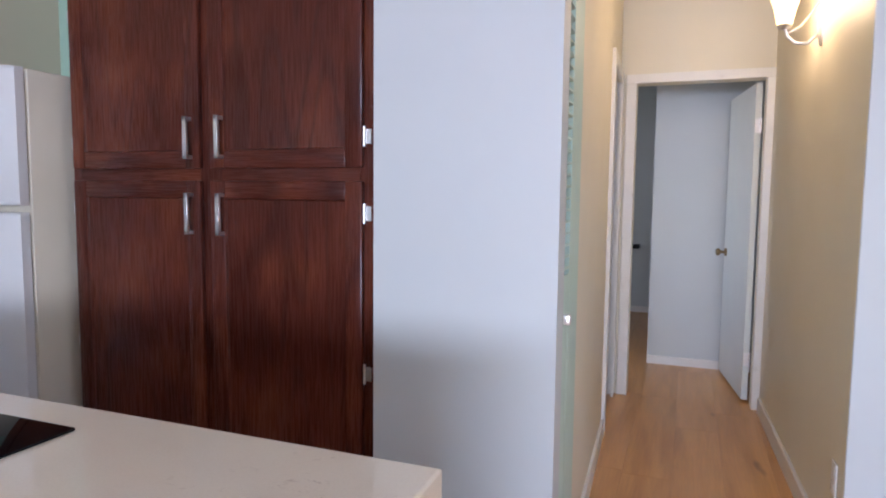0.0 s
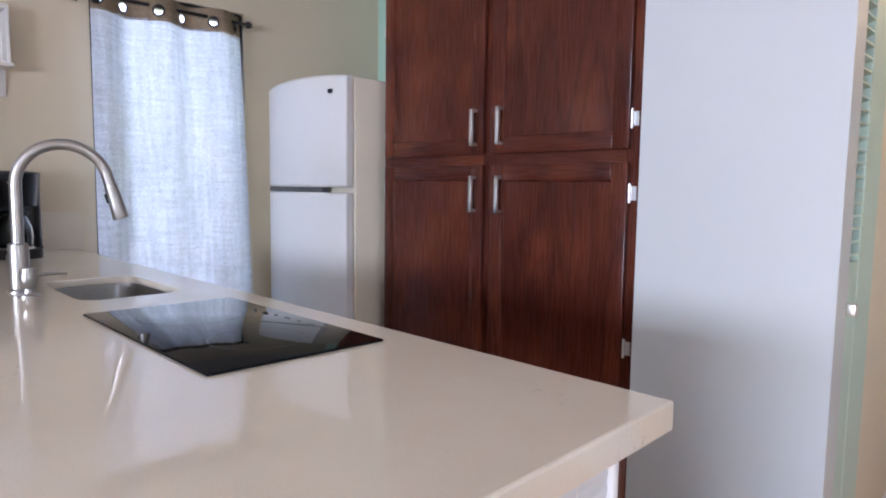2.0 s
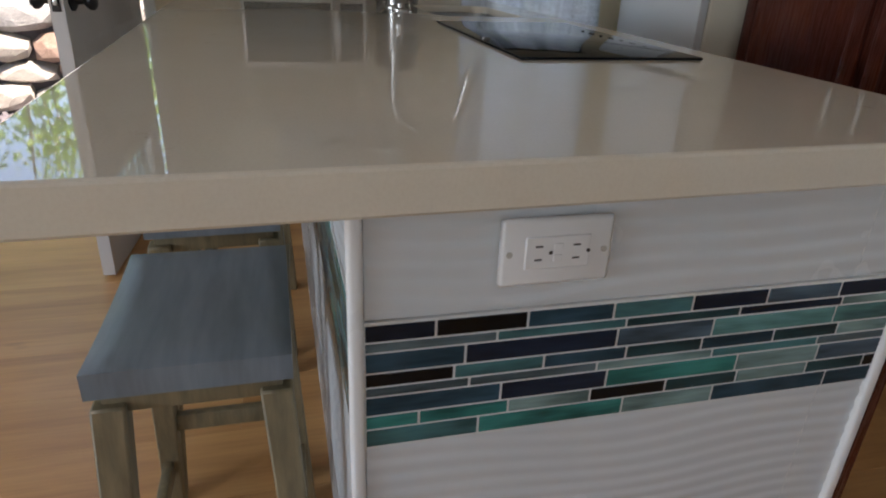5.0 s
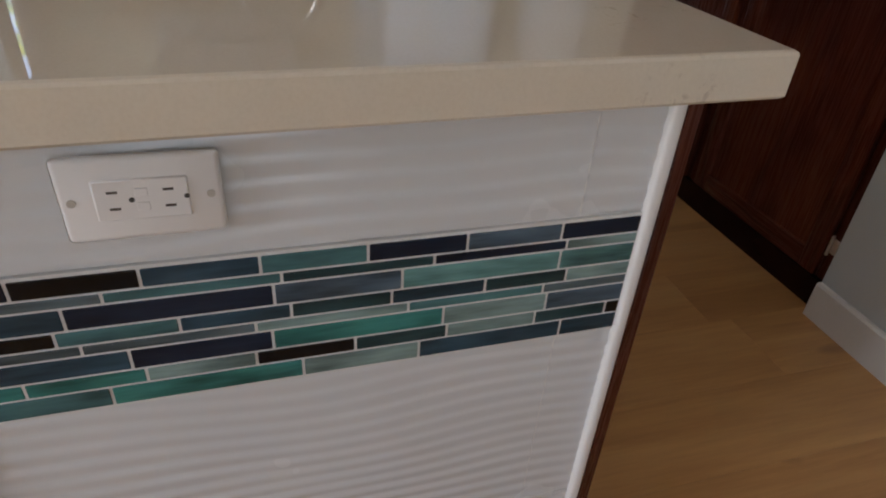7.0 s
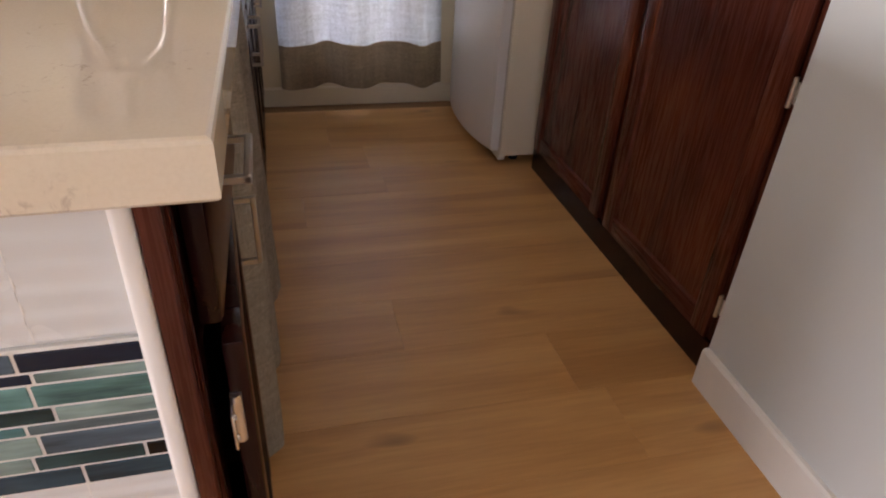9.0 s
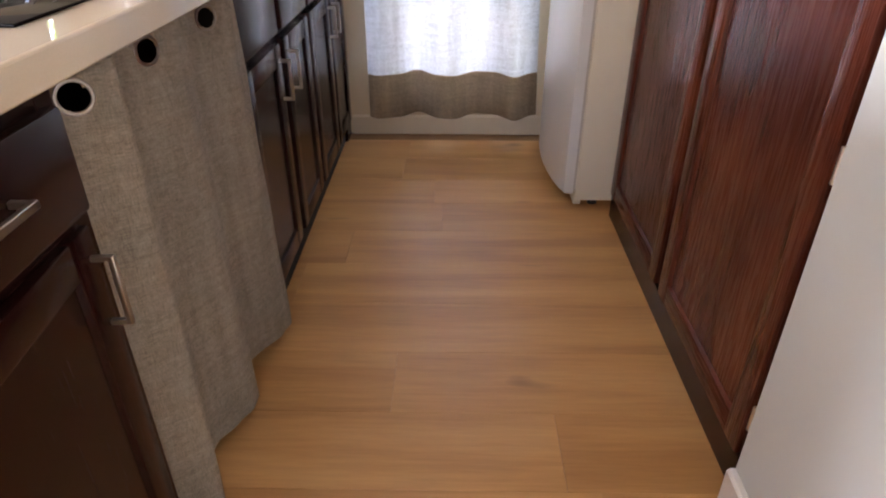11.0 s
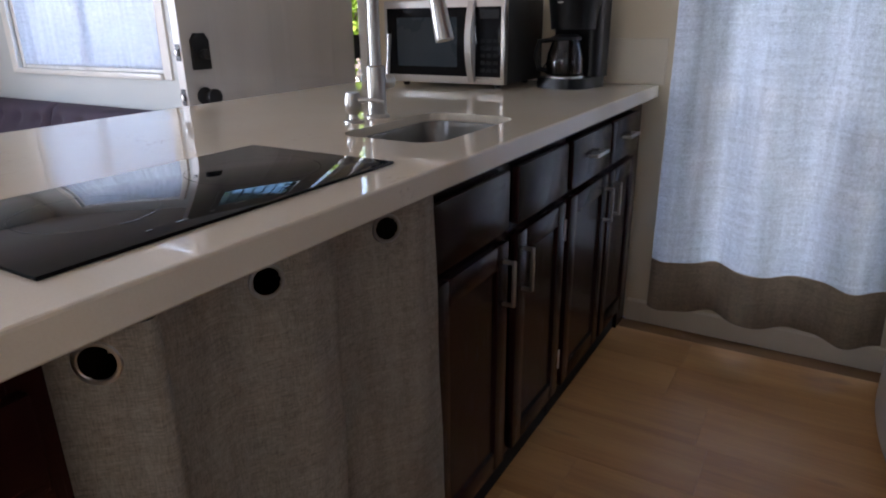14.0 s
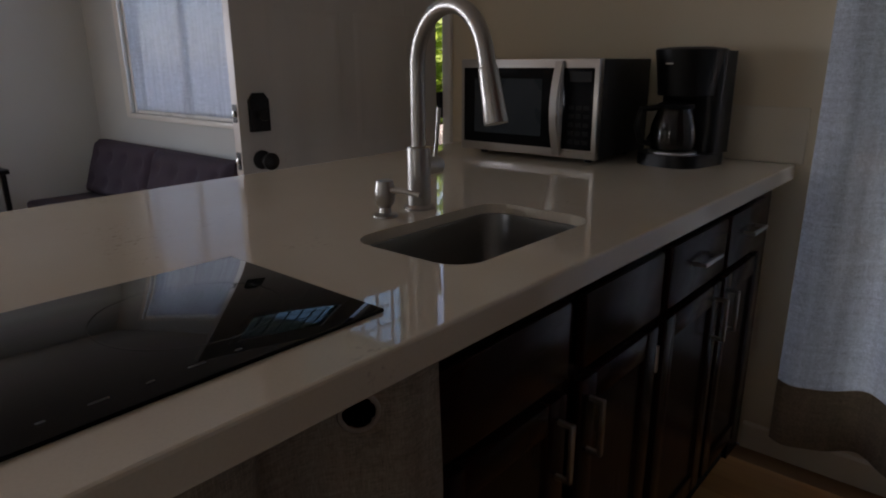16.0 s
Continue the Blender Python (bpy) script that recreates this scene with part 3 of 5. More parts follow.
def panel_front(bm, x0, x1, z0, z1, y, t, stile, rail=None):
    """The frame of a cupboard door that faces -y in its own axes: two stiles and two rails with eased edges; front at y."""
    rail = rail or stile
    box(bm, x0, x0 + stile, y, y + t, z0, z1, 0.004, 2)
    box(bm, x1 - stile, x1, y, y + t, z0, z1, 0.004, 2)
    box(bm, x0 + stile - 0.001, x1 - stile + 0.001, y + 0.0008, y + t, z0, z0 + rail, 0.003, 2)
    box(bm, x0 + stile - 0.001, x1 - stile + 0.001, y + 0.0008, y + t, z1 - rail, z1, 0.003, 2)
    return bm


def raised_panel(x0, x1, z0, z1, y, depth=0.008, slope=0.018, t=0.006):
    """A field with a sloping border, sunk behind the frame; front of the field at y + depth."""
    bm = bmesh.new()
    outer = [(x0, z0), (x1, z0), (x1, z1), (x0, z1)]
    inner = [(x0 + slope, z0 + slope), (x1 - slope, z0 + slope), (x1 - slope, z1 - slope), (x0 + slope, z1 - slope)]
    rim = [bm.verts.new((x, y + 0.003, z)) for x, z in outer]
    mid = [bm.verts.new((x, y + depth, z)) for x, z in inner]
    back = [bm.verts.new((x, y + depth + t, z)) for x, z in outer]
    for i in range(4):
        j = (i + 1) % 4
        bm.faces.new((rim[i], rim[j], mid[j], mid[i]))
        bm.faces.new((rim[i], rim[j], back[j], back[i]))
    bm.faces.new(mid)
    bm.faces.new(back)
    return bm


def bar_pull(p, length, upright, out, thick=0.0115):
    """A square bar handle at p, standing 'out' (with sign) along y."""
    bm = bmesh.new()
    x, y, z = p
    h, s = length / 2, thick / 2
    ya, yb = sorted((y, y + out))
    bar0, bar1 = sorted((y + out, y + out - math.copysign(thick, out)))
    if upright:
        box(bm, x - s * 1.3, x + s * 1.3, bar0, bar1, z - h, z + h, 0.0015, 1)
        for k in (-1, 1):
            box(bm, x - s, x + s, ya, yb, z + k * (h - s) - s, z + k * (h - s) + s, 0.001, 1)
    else:
        box(bm, x - h, x + h, bar0, bar1, z - s * 1.3, z + s * 1.3, 0.0015, 1)
        for k in (-1, 1):
            box(bm, x + k * (h - s) - s, x + k * (h - s) + s, ya, yb, z - s, z + s, 0.001, 1)
    return bm


def small_hinge(x, y, z, side, facing):
    """A partly wrapped hinge: leaf on the frame, rounded knuckle."""
    bm = bmesh.new()
    y0, y1 = sorted((y, y + facing * 0.003))
    x0, x1 = sorted((x + side * 0.004, x + side * 0.022))
    box(bm, x0, x1, y0, y1, z - 0.022, z + 0.022, 0.001, 1)
    rod(bm, (x, y + facing * 0.006, z - 0.03), (x, y + facing * 0.006, z + 0.03), 0.0055, seg=10)
    for k in (-1, 1):
        rod(bm, (x + side * 0.014, y, z + k * 0.013), (x + side * 0.014, y + facing * 0.005, z + k * 0.013), 0.003, seg=8)
    return bm


# entry door: hinged at the kitchen side, standing open
DOOR_W, DOOR_H, DOOR_T = 0.866, 2.03, 0.042
angle = math.degrees(math.atan2(-1.375 + 1.318, -1.68 + 2.548))
entry = thing("door_1", label="white panelled entry door standing open with leaded glass light", category="door", kind="structure", local=pose(-2.548, -1.322, 0.008, 0, 0, angle))
bm = bmesh.new()
GL = (0.17, 0.71, 1.50, 1.84)
box(bm, 0, GL[0], -DOOR_T, 0, 0, DOOR_H, 0.002, 1)
box(bm, GL[1], DOOR_W, -DOOR_T, 0, 0, DOOR_H, 0.002, 1)
box(bm, GL[0], GL[1], -DOOR_T + 0.0004, -0.0004, 0, GL[2])
box(bm, GL[0], GL[1], -DOOR_T + 0.0004, -0.0004, GL[3], DOOR_H - 0.002)
part("leaf", bm, DOORPAINT, entry)


def moulded(x0, x1, z0, z1):
    """A moulded panel on both faces: a raised ring round a field."""
    bm = bmesh.new()
    for s in (1, -1):
        base = 0.0 if s > 0 else -DOOR_T
        ring = [(0.0, 0.0), (0.012, 0.003), (0.026, 0.0006), (0.055, 0.0006), (0.075, 0.003)]
        loops = []
        for inset, rise in ring:
            loops.append([bm.verts.new((x, base + s * (rise + 0.0006), z)) for x, z in ((x0 + inset, z0 + inset), (x1 - inset, z0 + inset), (x1 - inset, z1 - inset), (x0 + inset, z1 - inset))])
        for a, b in zip(loops, loops[1:]):
            for i in range(4):
                bm.faces.new((a[i], a[(i + 1) % 4], b[(i + 1) % 4], b[i]))
        bm.faces.new(loops[-1])
        bm.faces.new(loops[0])
    return bm


for x0, x1 in ((0.13, 0.405), (0.465, 0.745)):
    part("panel", moulded(x0, x1, 0.20, 0.78), DOORPAINT, entry)
    part("panel", moulded(x0, x1, 0.90, 1.36), DOORPAINT, entry)
bm = bmesh.new()
for s in (0.0, -DOOR_T - 0.010):
    box(bm, GL[0] - 0.03, GL[0] + 0.012, s, s + 0.010, GL[2] - 0.03, GL[3] + 0.03, 0.003)
    box(bm, GL[1] - 0.012, GL[1] + 0.03, s, s + 0.010, GL[2] - 0.03, GL[3] + 0.03, 0.003)
    box(bm, GL[0] + 0.012, GL[1] - 0.012, s + 0.0005, s + 0.0095, GL[2] - 0.03, GL[2] + 0.012, 0.003)
    box(bm, GL[0] + 0.012, GL[1] - 0.012, s + 0.0005, s + 0.0095, GL[3] - 0.012, GL[3] + 0.03, 0.003)
part("glass_frame", bm, DOORPAINT, entry)
part("pane", boxed(GL[0], GL[1], -0.024, -0.018, GL[2], GL[3]), LEADED, entry, "blue tinted leaded glass").visible_shadow = False
bm = bmesh.new()
for k in range(1, 7):
    x = GL[0] + (GL[1] - GL[0]) * k / 7
    box(bm, x - 0.003, x + 0.003, -0.027, -0.015, GL[2], GL[3])
for k in range(1, 4):
    z = GL[2] + (GL[3] - GL[2]) * k / 4
    box(bm, GL[0], GL[1], -0.0265, -0.0155, z - 0.003, z + 0.003)
part("glazing_bar", bm, BRONZE, entry, "dark lead glazing bars")
lock = part("deadbolt", prism(bmesh.new(), [(-0.034, -0.058), (0.034, -0.058), (0.034, 0.040), (0.018, 0.062), (-0.018, 0.062), (-0.034, 0.040)], 0, 0.014), BRONZE, entry, "black deadbolt rose with a turn piece")
LX, LZ = DOOR_W - 0.068, 1.043
for me, m in ((lock.data, Matrix.Translation((LX, 0, LZ)) @ Matrix.Rotation(radians(-90), 4, 'X') @ Matrix.Scale(-1, 4, (0, 1, 0))),):
    me.transform(m)
part("turn_piece", rod(boxed(LX - 0.012, LX + 0.012, 0.03, 0.045, LZ - 0.022, LZ + 0.010, 0.004), (LX, 0.012, LZ - 0.006), (LX, 0.032, LZ - 0.006), 0.013), BRONZE, entry)
for s, base in ((1, 0.0), (-1, -DOOR_T)):
    part("door_knob", lathe(bmesh.new(), [(0.031, 0.0), (0.031, 0.006), (0.024, 0.011), (0.012, 0.016), (0.011, 0.034), (0.020, 0.042), (0.0275, 0.052), (0.0275, 0.062), (0.018, 0.070), (0.004, 0.072)], (LX, base, 0.894), (0, s, 0)), BRONZE, entry, "round black door knob")
part("outer_rose", boxed(LX - 0.034, LX + 0.034, -DOOR_T - 0.014, -DOOR_T, LZ - 0.058, LZ + 0.058, 0.006), BRONZE, entry)
for z in (LZ, 0.894):
    plate = part("latch_plate", boxed(DOOR_W, DOOR_W + 0.002, -0.034, -0.009, z - 0.028, z + 0.028, 0.0008, 1), BRONZE, entry)
    part("latch_bolt", boxed(DOOR_W + 0.001, DOOR_W + 0.009, -0.027, -0.016, z - 0.010, z + 0.010, 0.003), CHROME, plate)
for z in (0.22, 1.03, 1.82):
    bm = rod(bmesh.new(), (-0.012, 0.004, z - 0.05), (-0.012, 0.004, z + 0.05), 0.0075, seg=10)
    box(bm, -0.012, 0.002, 0.0005, 0.003, z - 0.05, z + 0.05)
    box(bm, -0.036, -0.012, 0.001, 0.0035, z - 0.05, z + 0.05)
    part("hinge", bm, BRONZE, entry, "dark bronze butt hinge")
solo("trim_threshold", boxed(WEST - 0.12, WEST + 0.01, D1[0], D1[1], 0.0, 0.012, 0.003), STEEL_H, "metal door threshold", "trim", kind="structure")

# bedroom door, standing open into the far room
BED_PAINT = plain("bedroom_door_paint", (0.70, 0.74, 0.70), 0.5, vary=0.03, bump=0, spec=0.3)
bed = thing("door_2", label="plain white bedroom door standing open", category="door", kind="structure", local=pose(0.69, 3.53, 0.02, 0, 0, 98))
part("leaf", boxed(0, 0.70, -0.0, 0.036, 0, 1.90, 0.002, 1), BED_PAINT, bed, smooth=False)
part("door_handle", lathe(bmesh.new(), [(0.028, 0), (0.028, 0.008), (0.010, 0.014), (0.010, 0.035), (0.024, 0.045), (0.026, 0.058), (0.016, 0.066), (0.004, 0.068)], (0.63, 0.036, 0.85), (0, 1, 0)), BRASS, bed, "aged brass door knob")
for z in (0.25, 1.65):
    part("hinge", rod(boxed(-0.004, 0.001, 0.002, 0.034, z - 0.04, z + 0.04), (-0.006, 0.001, z - 0.045), (-0.006, 0.001, z + 0.045), 0.007, seg=10), CHROME, bed)

# closed side door in the passage
bm = prism(bmesh.new(), [(LEFT(2.70) - 0.022, 2.702), (LEFT(2.70) - 0.058, 2.702), (LEFT(3.335) - 0.058, 3.384), (LEFT(3.335) - 0.022, 3.384)], 0.012, 1.93)
sidedoor = thing("door_3", (LEFT(3.0), 3.04, 0.01), "plain white side door, closed", "door", kind="structure")
part("leaf", bm, TRIM, sidedoor, smooth=False)

# louvred closet door in the passage
louvre = thing("closet_door", (LEFT(1.2), 1.2, 0.02), "mint painted louvred closet door, closed", "door", kind="structure")
LY0, LY1 = 1.066, 1.365
xf = LEFT(LY0) - 0.008
for a, b in ((LY0, LY0 + 0.028), (LY1 - 0.165, LY1)):
    part("stile", boxed(xf - 0.026, xf, a, b, 0.02, 2.02, 0.002, 1), MINT, louvre)
for z0, z1 in ((0.02, 1.02), (1.95, 2.02)):
    part("rail", boxed(xf - 0.025, xf - 0.001, LY0 + 0.028, LY1 - 0.165, z0, z1), MINT, louvre)
for k in range(27):
    bm = boxed(-0.013, 0.013, LY0 + 0.026, LY1 - 0.163, -0.003, 0.003)
    bm.transform(Matrix.Translation((xf - 0.013, 0, 1.036 + 0.034 * k)) @ Matrix.Rotation(radians(-15), 4, 'Y'))
    part("slat", bm, MINT, louvre, smooth=False)
# near-black sheet that stands in for the shade of the closet behind the slats
part("back", boxed(xf - 0.05, xf - 0.045, LY0, LY1, 0.02, 2.02), DARK_IN, louvre)
part("latch_knob", boxed(LEFT(1.1) - 0.008, LEFT(1.1) + 0.02, 1.085, 1.11, 0.885, 0.915, 0.005), CHROME, louvre)

# ---- tall cupboard ----
PX0, PX1, PY = -1.775, -0.548, 1.004
pantry = thing("tall_cupboard", ((PX0 + PX1) / 2, 1.3, 0), "tall mahogany-stained oak cupboard with four panelled doors", "cupboard")
bm = boxed(PX0, PX1, PY + 0.02, 1.618, 0.084, 2.46)
part("body", bm, OAK_V, pantry)
for x0, x1 in ((PX0, PX0 + 0.035), (-1.20, -1.115), (PX1 - 0.06, PX1)):
    part("face_stile", boxed(x0, x1, PY, PY + 0.02, 0.084, 2.46, 0.0015, 1), OAK_V, pantry)
for z0, z1 in ((0.084, 0.12), (1.27, 1.345), (2.40, 2.46)):
    for x0, x1 in ((PX0 + 0.035, -1.20), (-1.115, PX1 - 0.06)):
        part("face_rail", boxed(x0, x1, PY + 0.0005, PY + 0.02, z0, z1), OAK_H, pantry)
part("plinth", boxed(PX0 + 0.005, PX1 - 0.005, PY - 0.010, 1.6, 0, 0.082), SHADED_OAK_H, pantry)
for x0, x1, hx, side in ((-1.755, -1.188, -1.222, -1), (-1.148, -0.592, -1.096, 1)):
    for z0, z1, hz in ((0.092, 1.286, 1.178), (1.326, 2.42, 1.424)):
        y = PY - 0.0205
        door = part("door", boxed(x0 + 0.02, x1 - 0.02, y + 0.0165, y + 0.0200, z0 + 0.02, z1 - 0.02), OAK_V, pantry)
        for a, b in ((x0, x0 + 0.058), (x1 - 0.058, x1)):
            part("stile", boxed(a, b, y, y + 0.0195, z0, z1, 0.005, 2), OAK_V, door)
        for a, b in ((z0, z0 + 0.058), (z1 - 0.058, z1)):
            part("rail", boxed(x0 + 0.057, x1 - 0.057, y + 0.0008, y + 0.0195, a, b, 0.004, 2), OAK_H, door)
        part("panel", raised_panel(x0 + 0.057, x1 - 0.057, z0 + 0.057, z1 - 0.057, y, 0.0105, 0.004), OAK_V, door, smooth=False)
        part("handle", bar_pull((hx, y, hz), 0.135, True, -0.032), CHROME, door, "square satin chrome bar handle")
        for z in ([1.19, 0.703, 0.189] if z0 < 1 else [1.418, 1.86, 2.32]):
            part("hinge", small_hinge(x0 - 0.001 if side < 0 else x1 + 0.001, PY - 0.001, z, side, -1), CHROME, door, "bright metal hinge")

# ---- fridge ----
fridge = thing("refrigerator", (-2.13, 1.25, 0), "white two-door refrigerator with a bowed front", "refrigerator")
FX0, FX1 = -2.462, -1.822
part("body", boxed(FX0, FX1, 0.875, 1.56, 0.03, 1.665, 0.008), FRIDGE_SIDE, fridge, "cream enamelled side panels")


def bowed(z0, z1, crown):
    """A bowed fridge door: thicker in the middle, with a rounded rim; the top edge may rise to a crown."""
    bm = bmesh.new()
    n = 20
    loops = []
    for dz, inset in ((0, 0.010), (0.006, 0.003), (0.016, 0.0)):
        loops.append([])
        for k in range(n + 1):
            u = k / n
            loops[-1].append((FX0 + 0.002 + inset + (FX1 - FX0 - 0.004 - 2 * inset) * u, 0.832 + inset - 0.045 * (1 - (2 * u - 1) ** 2) ** 0.8, dz, u))
    rows = [(z0 + dz, l) for l, dz in ((loops[0], 0), (loops[1], 0.006), (loops[2], 0.016))] + [(z1 - dz, l) for l, dz in ((loops[2], 0.016), (loops[1], 0.006), (loops[0], 0))]
    grid = []
    for i, (z, l) in enumerate(rows):
        up = crown if i >= 3 else 0.0
        ring = [bm.verts.new((x, y, z + up * (1 - (2 * u - 1) ** 2))) for x, y, _, u in l]
        ring += [bm.verts.new((FX1 - 0.004, 0.866, z)), bm.verts.new((FX0 + 0.004, 0.866, z))]
        grid.append(ring)
    m = len(grid[0])
    for a, b in zip(grid, grid[1:]):
        for k in range(m):
            bm.faces.new((a[k], a[(k + 1) % m], b[(k + 1) % m], b[k]))
    bm.faces.new(grid[0][::-1])
    bm.faces.new(grid[-1])
    return bm


for z0, z1, crown in ((0.055, 1.172, 0.0), (1.196, 1.668, 0.012)):
    d = part("door", bowed(z0, z1, crown), FRIDGE, fridge, "white bowed door")
    part("gasket", boxed(FX0 + 0.012, FX1 - 0.012, 0.8655, 0.8755, z0 + 0.012, z1 - 0.012), GASKET, d)
    gz = z1 + 0.001 if z0 < 1 else z0 - 0.013
    # solid dark strip in the door gap, coloured as the shade of the grip recess
    part("grip", boxed(FX0 + 0.03, FX1 - 0.16, 0.815, 0.855, gz, gz + 0.012, 0.004), GRIP_SHADE, d, "dark strip for the shade in the grip recess")
part("badge", lathe(bmesh.new(), [(0.019, 0), (0.018, 0.003), (0.010, 0.004)], (-1.905, 0.8055, 1.604), (0, -1, 0), 20, (1, 0.55)), BLACK_MATT, fridge, "small dark oval badge")
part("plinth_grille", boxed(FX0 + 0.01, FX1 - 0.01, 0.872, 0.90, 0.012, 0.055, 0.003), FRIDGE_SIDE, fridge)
for x in (FX0 + 0.05, FX1 - 0.05):
    for y in (0.95, 1.5):
        part("foot", rod(bmesh.new(), (x, y, 0), (x, y, 0.03), 0.018), BLACK_MATT, fridge)

# ---- peninsula ----
BACK = lambda x: -1.022 + 0.030 * x
END = lambda y: 0.043 - 0.026 * y
CT, CB = 0.92, 0.877
SX0, SX1, SY0, SY1 = -1.635, -1.237, -0.360, -0.112


def worktop():
    """The slab with its eased edges and the cut-out for the sink."""
    bm = bmesh.new()
    outline = [(WEST + 0.002, 0.0), (WEST + 0.002, BACK(WEST)), (END(BACK(0)), BACK(0.06)), (END(0), 0.0)]
    cx, cy = -1.3, -0.5

    def ring(inset, z):
        pts = []
        for x, y in outline:
            pts.append(bm.verts.new((x + (inset if x < cx else -inset), y + (inset if y < cy else -inset), z)))
        return pts
    loops = [ring(0.003, CB), ring(0, CB + 0.003), ring(0, CT - 0.004), ring(0.0012, CT - 0.0012), ring(0.004, CT)]
    for a, b in zip(loops, loops[1:]):
        for k in range(4):
            bm.faces.new((a[k], a[(k + 1) % 4], b[(k + 1) % 4], b[k]))
    hole = rounded(SX0, SX1, SY0, SY1, 0.055)
    h = [[bm.verts.new((x, y, z)) for x, y in hole] for z in (CT - 0.02, CT)]
    for k in range(len(hole)):
        j = (k + 1) % len(hole)
        bm.faces.new((h[0][k], h[0][j], h[1][j], h[1][k]))
    for outer, inner in ((loops[-1], h[1]), (loops[0], h[0])):
        edges = []
        for l in (outer, inner):
            for k in range(len(l)):
                a, b = l[k], l[(k + 1) % len(l)]
                edges.append(bm.edges.get((a, b)) or bm.edges.new((a, b)))
        bmesh.ops.triangle_fill(bm, use_beauty=True, use_dissolve=False, edges=edges)
    return bm


solo("worktop", worktop(), QUARTZ, "cream quartz worktop with a polished surface on the peninsula", "worktop", smooth=False)

solo("backsplash", boxed(WEST + 0.0005, WEST + 0.006, -0.62, 0.018, CT + 0.0005, 1.077, 0.0015, 1), TRIM_CREAM, "low cream backsplash panel on the wall behind the worktop", "backsplash")

# base cupboards under the worktop
FY = -0.045


def base_unit(name, x0, x1, doors, label, plinth=True):
    """A base cupboard: carcass, face frame, plinth; doors is a list of (x0, x1, drawer_has_handle, handle_x, hinge_side, swing)."""
    u = thing(name, ((x0 + x1) / 2, -0.35, 0), label, "cupboard")
    bm = bmesh.new()
    box(bm, x0, x0 + 0.016, -0.70, FY - 0.02, 0.09, CB - 0.002)
    box(bm, x1 - 0.016, x1, -0.70, FY - 0.02, 0.09, CB - 0.002)
    box(bm, x0 + 0.016, x1 - 0.016, -0.70, FY - 0.02, 0.09, 0.106)
    box(bm, x0 + 0.016, x1 - 0.016, -0.70, -0.69, 0.106, CB - 0.002)
    part("body", bm, DARK_IN, u)
    part("plinth", boxed(x0 + 0.002, x1 - 0.002, -0.085, -0.062, 0, 0.09), DARK_IN, u)
    cuts = sorted({x0, x1} | {d[0] + 0.012 for d in doors} | {d[1] - 0.012 for d in doors})
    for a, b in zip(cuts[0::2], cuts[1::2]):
        part("face_stile", boxed(a, b, FY - 0.02, FY, 0.09, CB - 0.002, 0.0012, 1), SHADED_OAK_V, u)
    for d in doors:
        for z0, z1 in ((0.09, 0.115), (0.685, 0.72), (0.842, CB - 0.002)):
            part("face_rail", boxed(d[0] + 0.012, d[1] - 0.012, FY - 0.0195, FY - 0.0005, z0, z1), SHADED_OAK_H, u)
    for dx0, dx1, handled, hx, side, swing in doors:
        drawer = part("drawer", boxed(dx0, dx1, FY + 0.001, FY + 0.022, 0.712, 0.846, 0.006, 2), SHADED_OAK_H, u)
        if handled:
            part("handle", bar_pull(((dx0 + dx1) / 2, FY + 0.022, 0.785), 0.11, False, 0.030, 0.008), STEEL, drawer, "square satin chrome bar handle")
        y = -(FY + 0.022)
        flip = Matrix.Scale(-1, 4, (0, 1, 0))
        hinge_x = dx0 if side < 0 else dx1
        turn = Matrix.Translation((hinge_x, FY + 0.004, 0)) @ Matrix.Rotation(radians(swing), 4, 'Z') @ Matrix.Translation((-hinge_x, -FY - 0.004 + (0.014 if swing else 0), 0))
        z0, z1 = 0.112, 0.690

        def put(bm2):
            bm2.transform(turn)
            return bm2
        door = part("door", put(boxed(dx0 + 0.02, dx1 - 0.02, FY + 0.001, FY + 0.0045, z0 + 0.02, z1 - 0.02)), SHADED_OAK_V, u)
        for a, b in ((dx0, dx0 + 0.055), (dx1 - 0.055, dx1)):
            part("stile", put(boxed(a, b, FY + 0.0015, FY + 0.022, z0, z1, 0.005, 2)), SHADED_OAK_V, door)
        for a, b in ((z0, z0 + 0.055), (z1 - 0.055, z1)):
            part("rail", put(boxed(dx0 + 0.054, dx1 - 0.054, FY + 0.0015, FY + 0.0212, a, b, 0.004, 2)), SHADED_OAK_H, door)
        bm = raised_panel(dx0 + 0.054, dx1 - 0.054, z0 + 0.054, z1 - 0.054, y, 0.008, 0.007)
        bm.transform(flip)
        part("panel", put(bm), SHADED_OAK_V, door, smooth=False)
        part("handle", put(bar_pull((hx, FY + 0.022, 0.600), 0.108, True, 0.030, 0.008)), STEEL, door, "square satin chrome bar handle")
        for z in (0.20, 0.60):
            part("hinge", put(small_hinge(hinge_x + side * 0.001, FY + 0.001, z, side, 1)), CHROME, door, "bright metal hinge")
    return u


base_unit("base_cupboard", -0.44, -0.032, [(-0.418, -0.048, True, -0.397, 1, 4.0)], "stained oak base cupboard with its door ajar, shade put into its colour")
base_unit("base_cupboard", -1.775, -1.075, [(-1.400, -1.085, False, -1.372, 1, 0), (-1.757, -1.446, False, -1.474, -1, 0)], "stained oak sink cupboard with two false drawer fronts, shade put into its colour")
base_unit("base_cupboard", -2.47, -1.777, [(-2.128, -1.793, True, -2.098, 1, 0), (-2.452, -2.152, True, -2.180, -1, 0)], "stained oak base cupboard with two drawers over two doors, shade put into its colour")
solo("filler_panel", boxed(-2.575, -2.472, -0.70, FY - 0.004, 0.0, CB - 0.002), SHADED_OAK_V, "stained filler strip beside the wall, shade put into its colour", "panel")


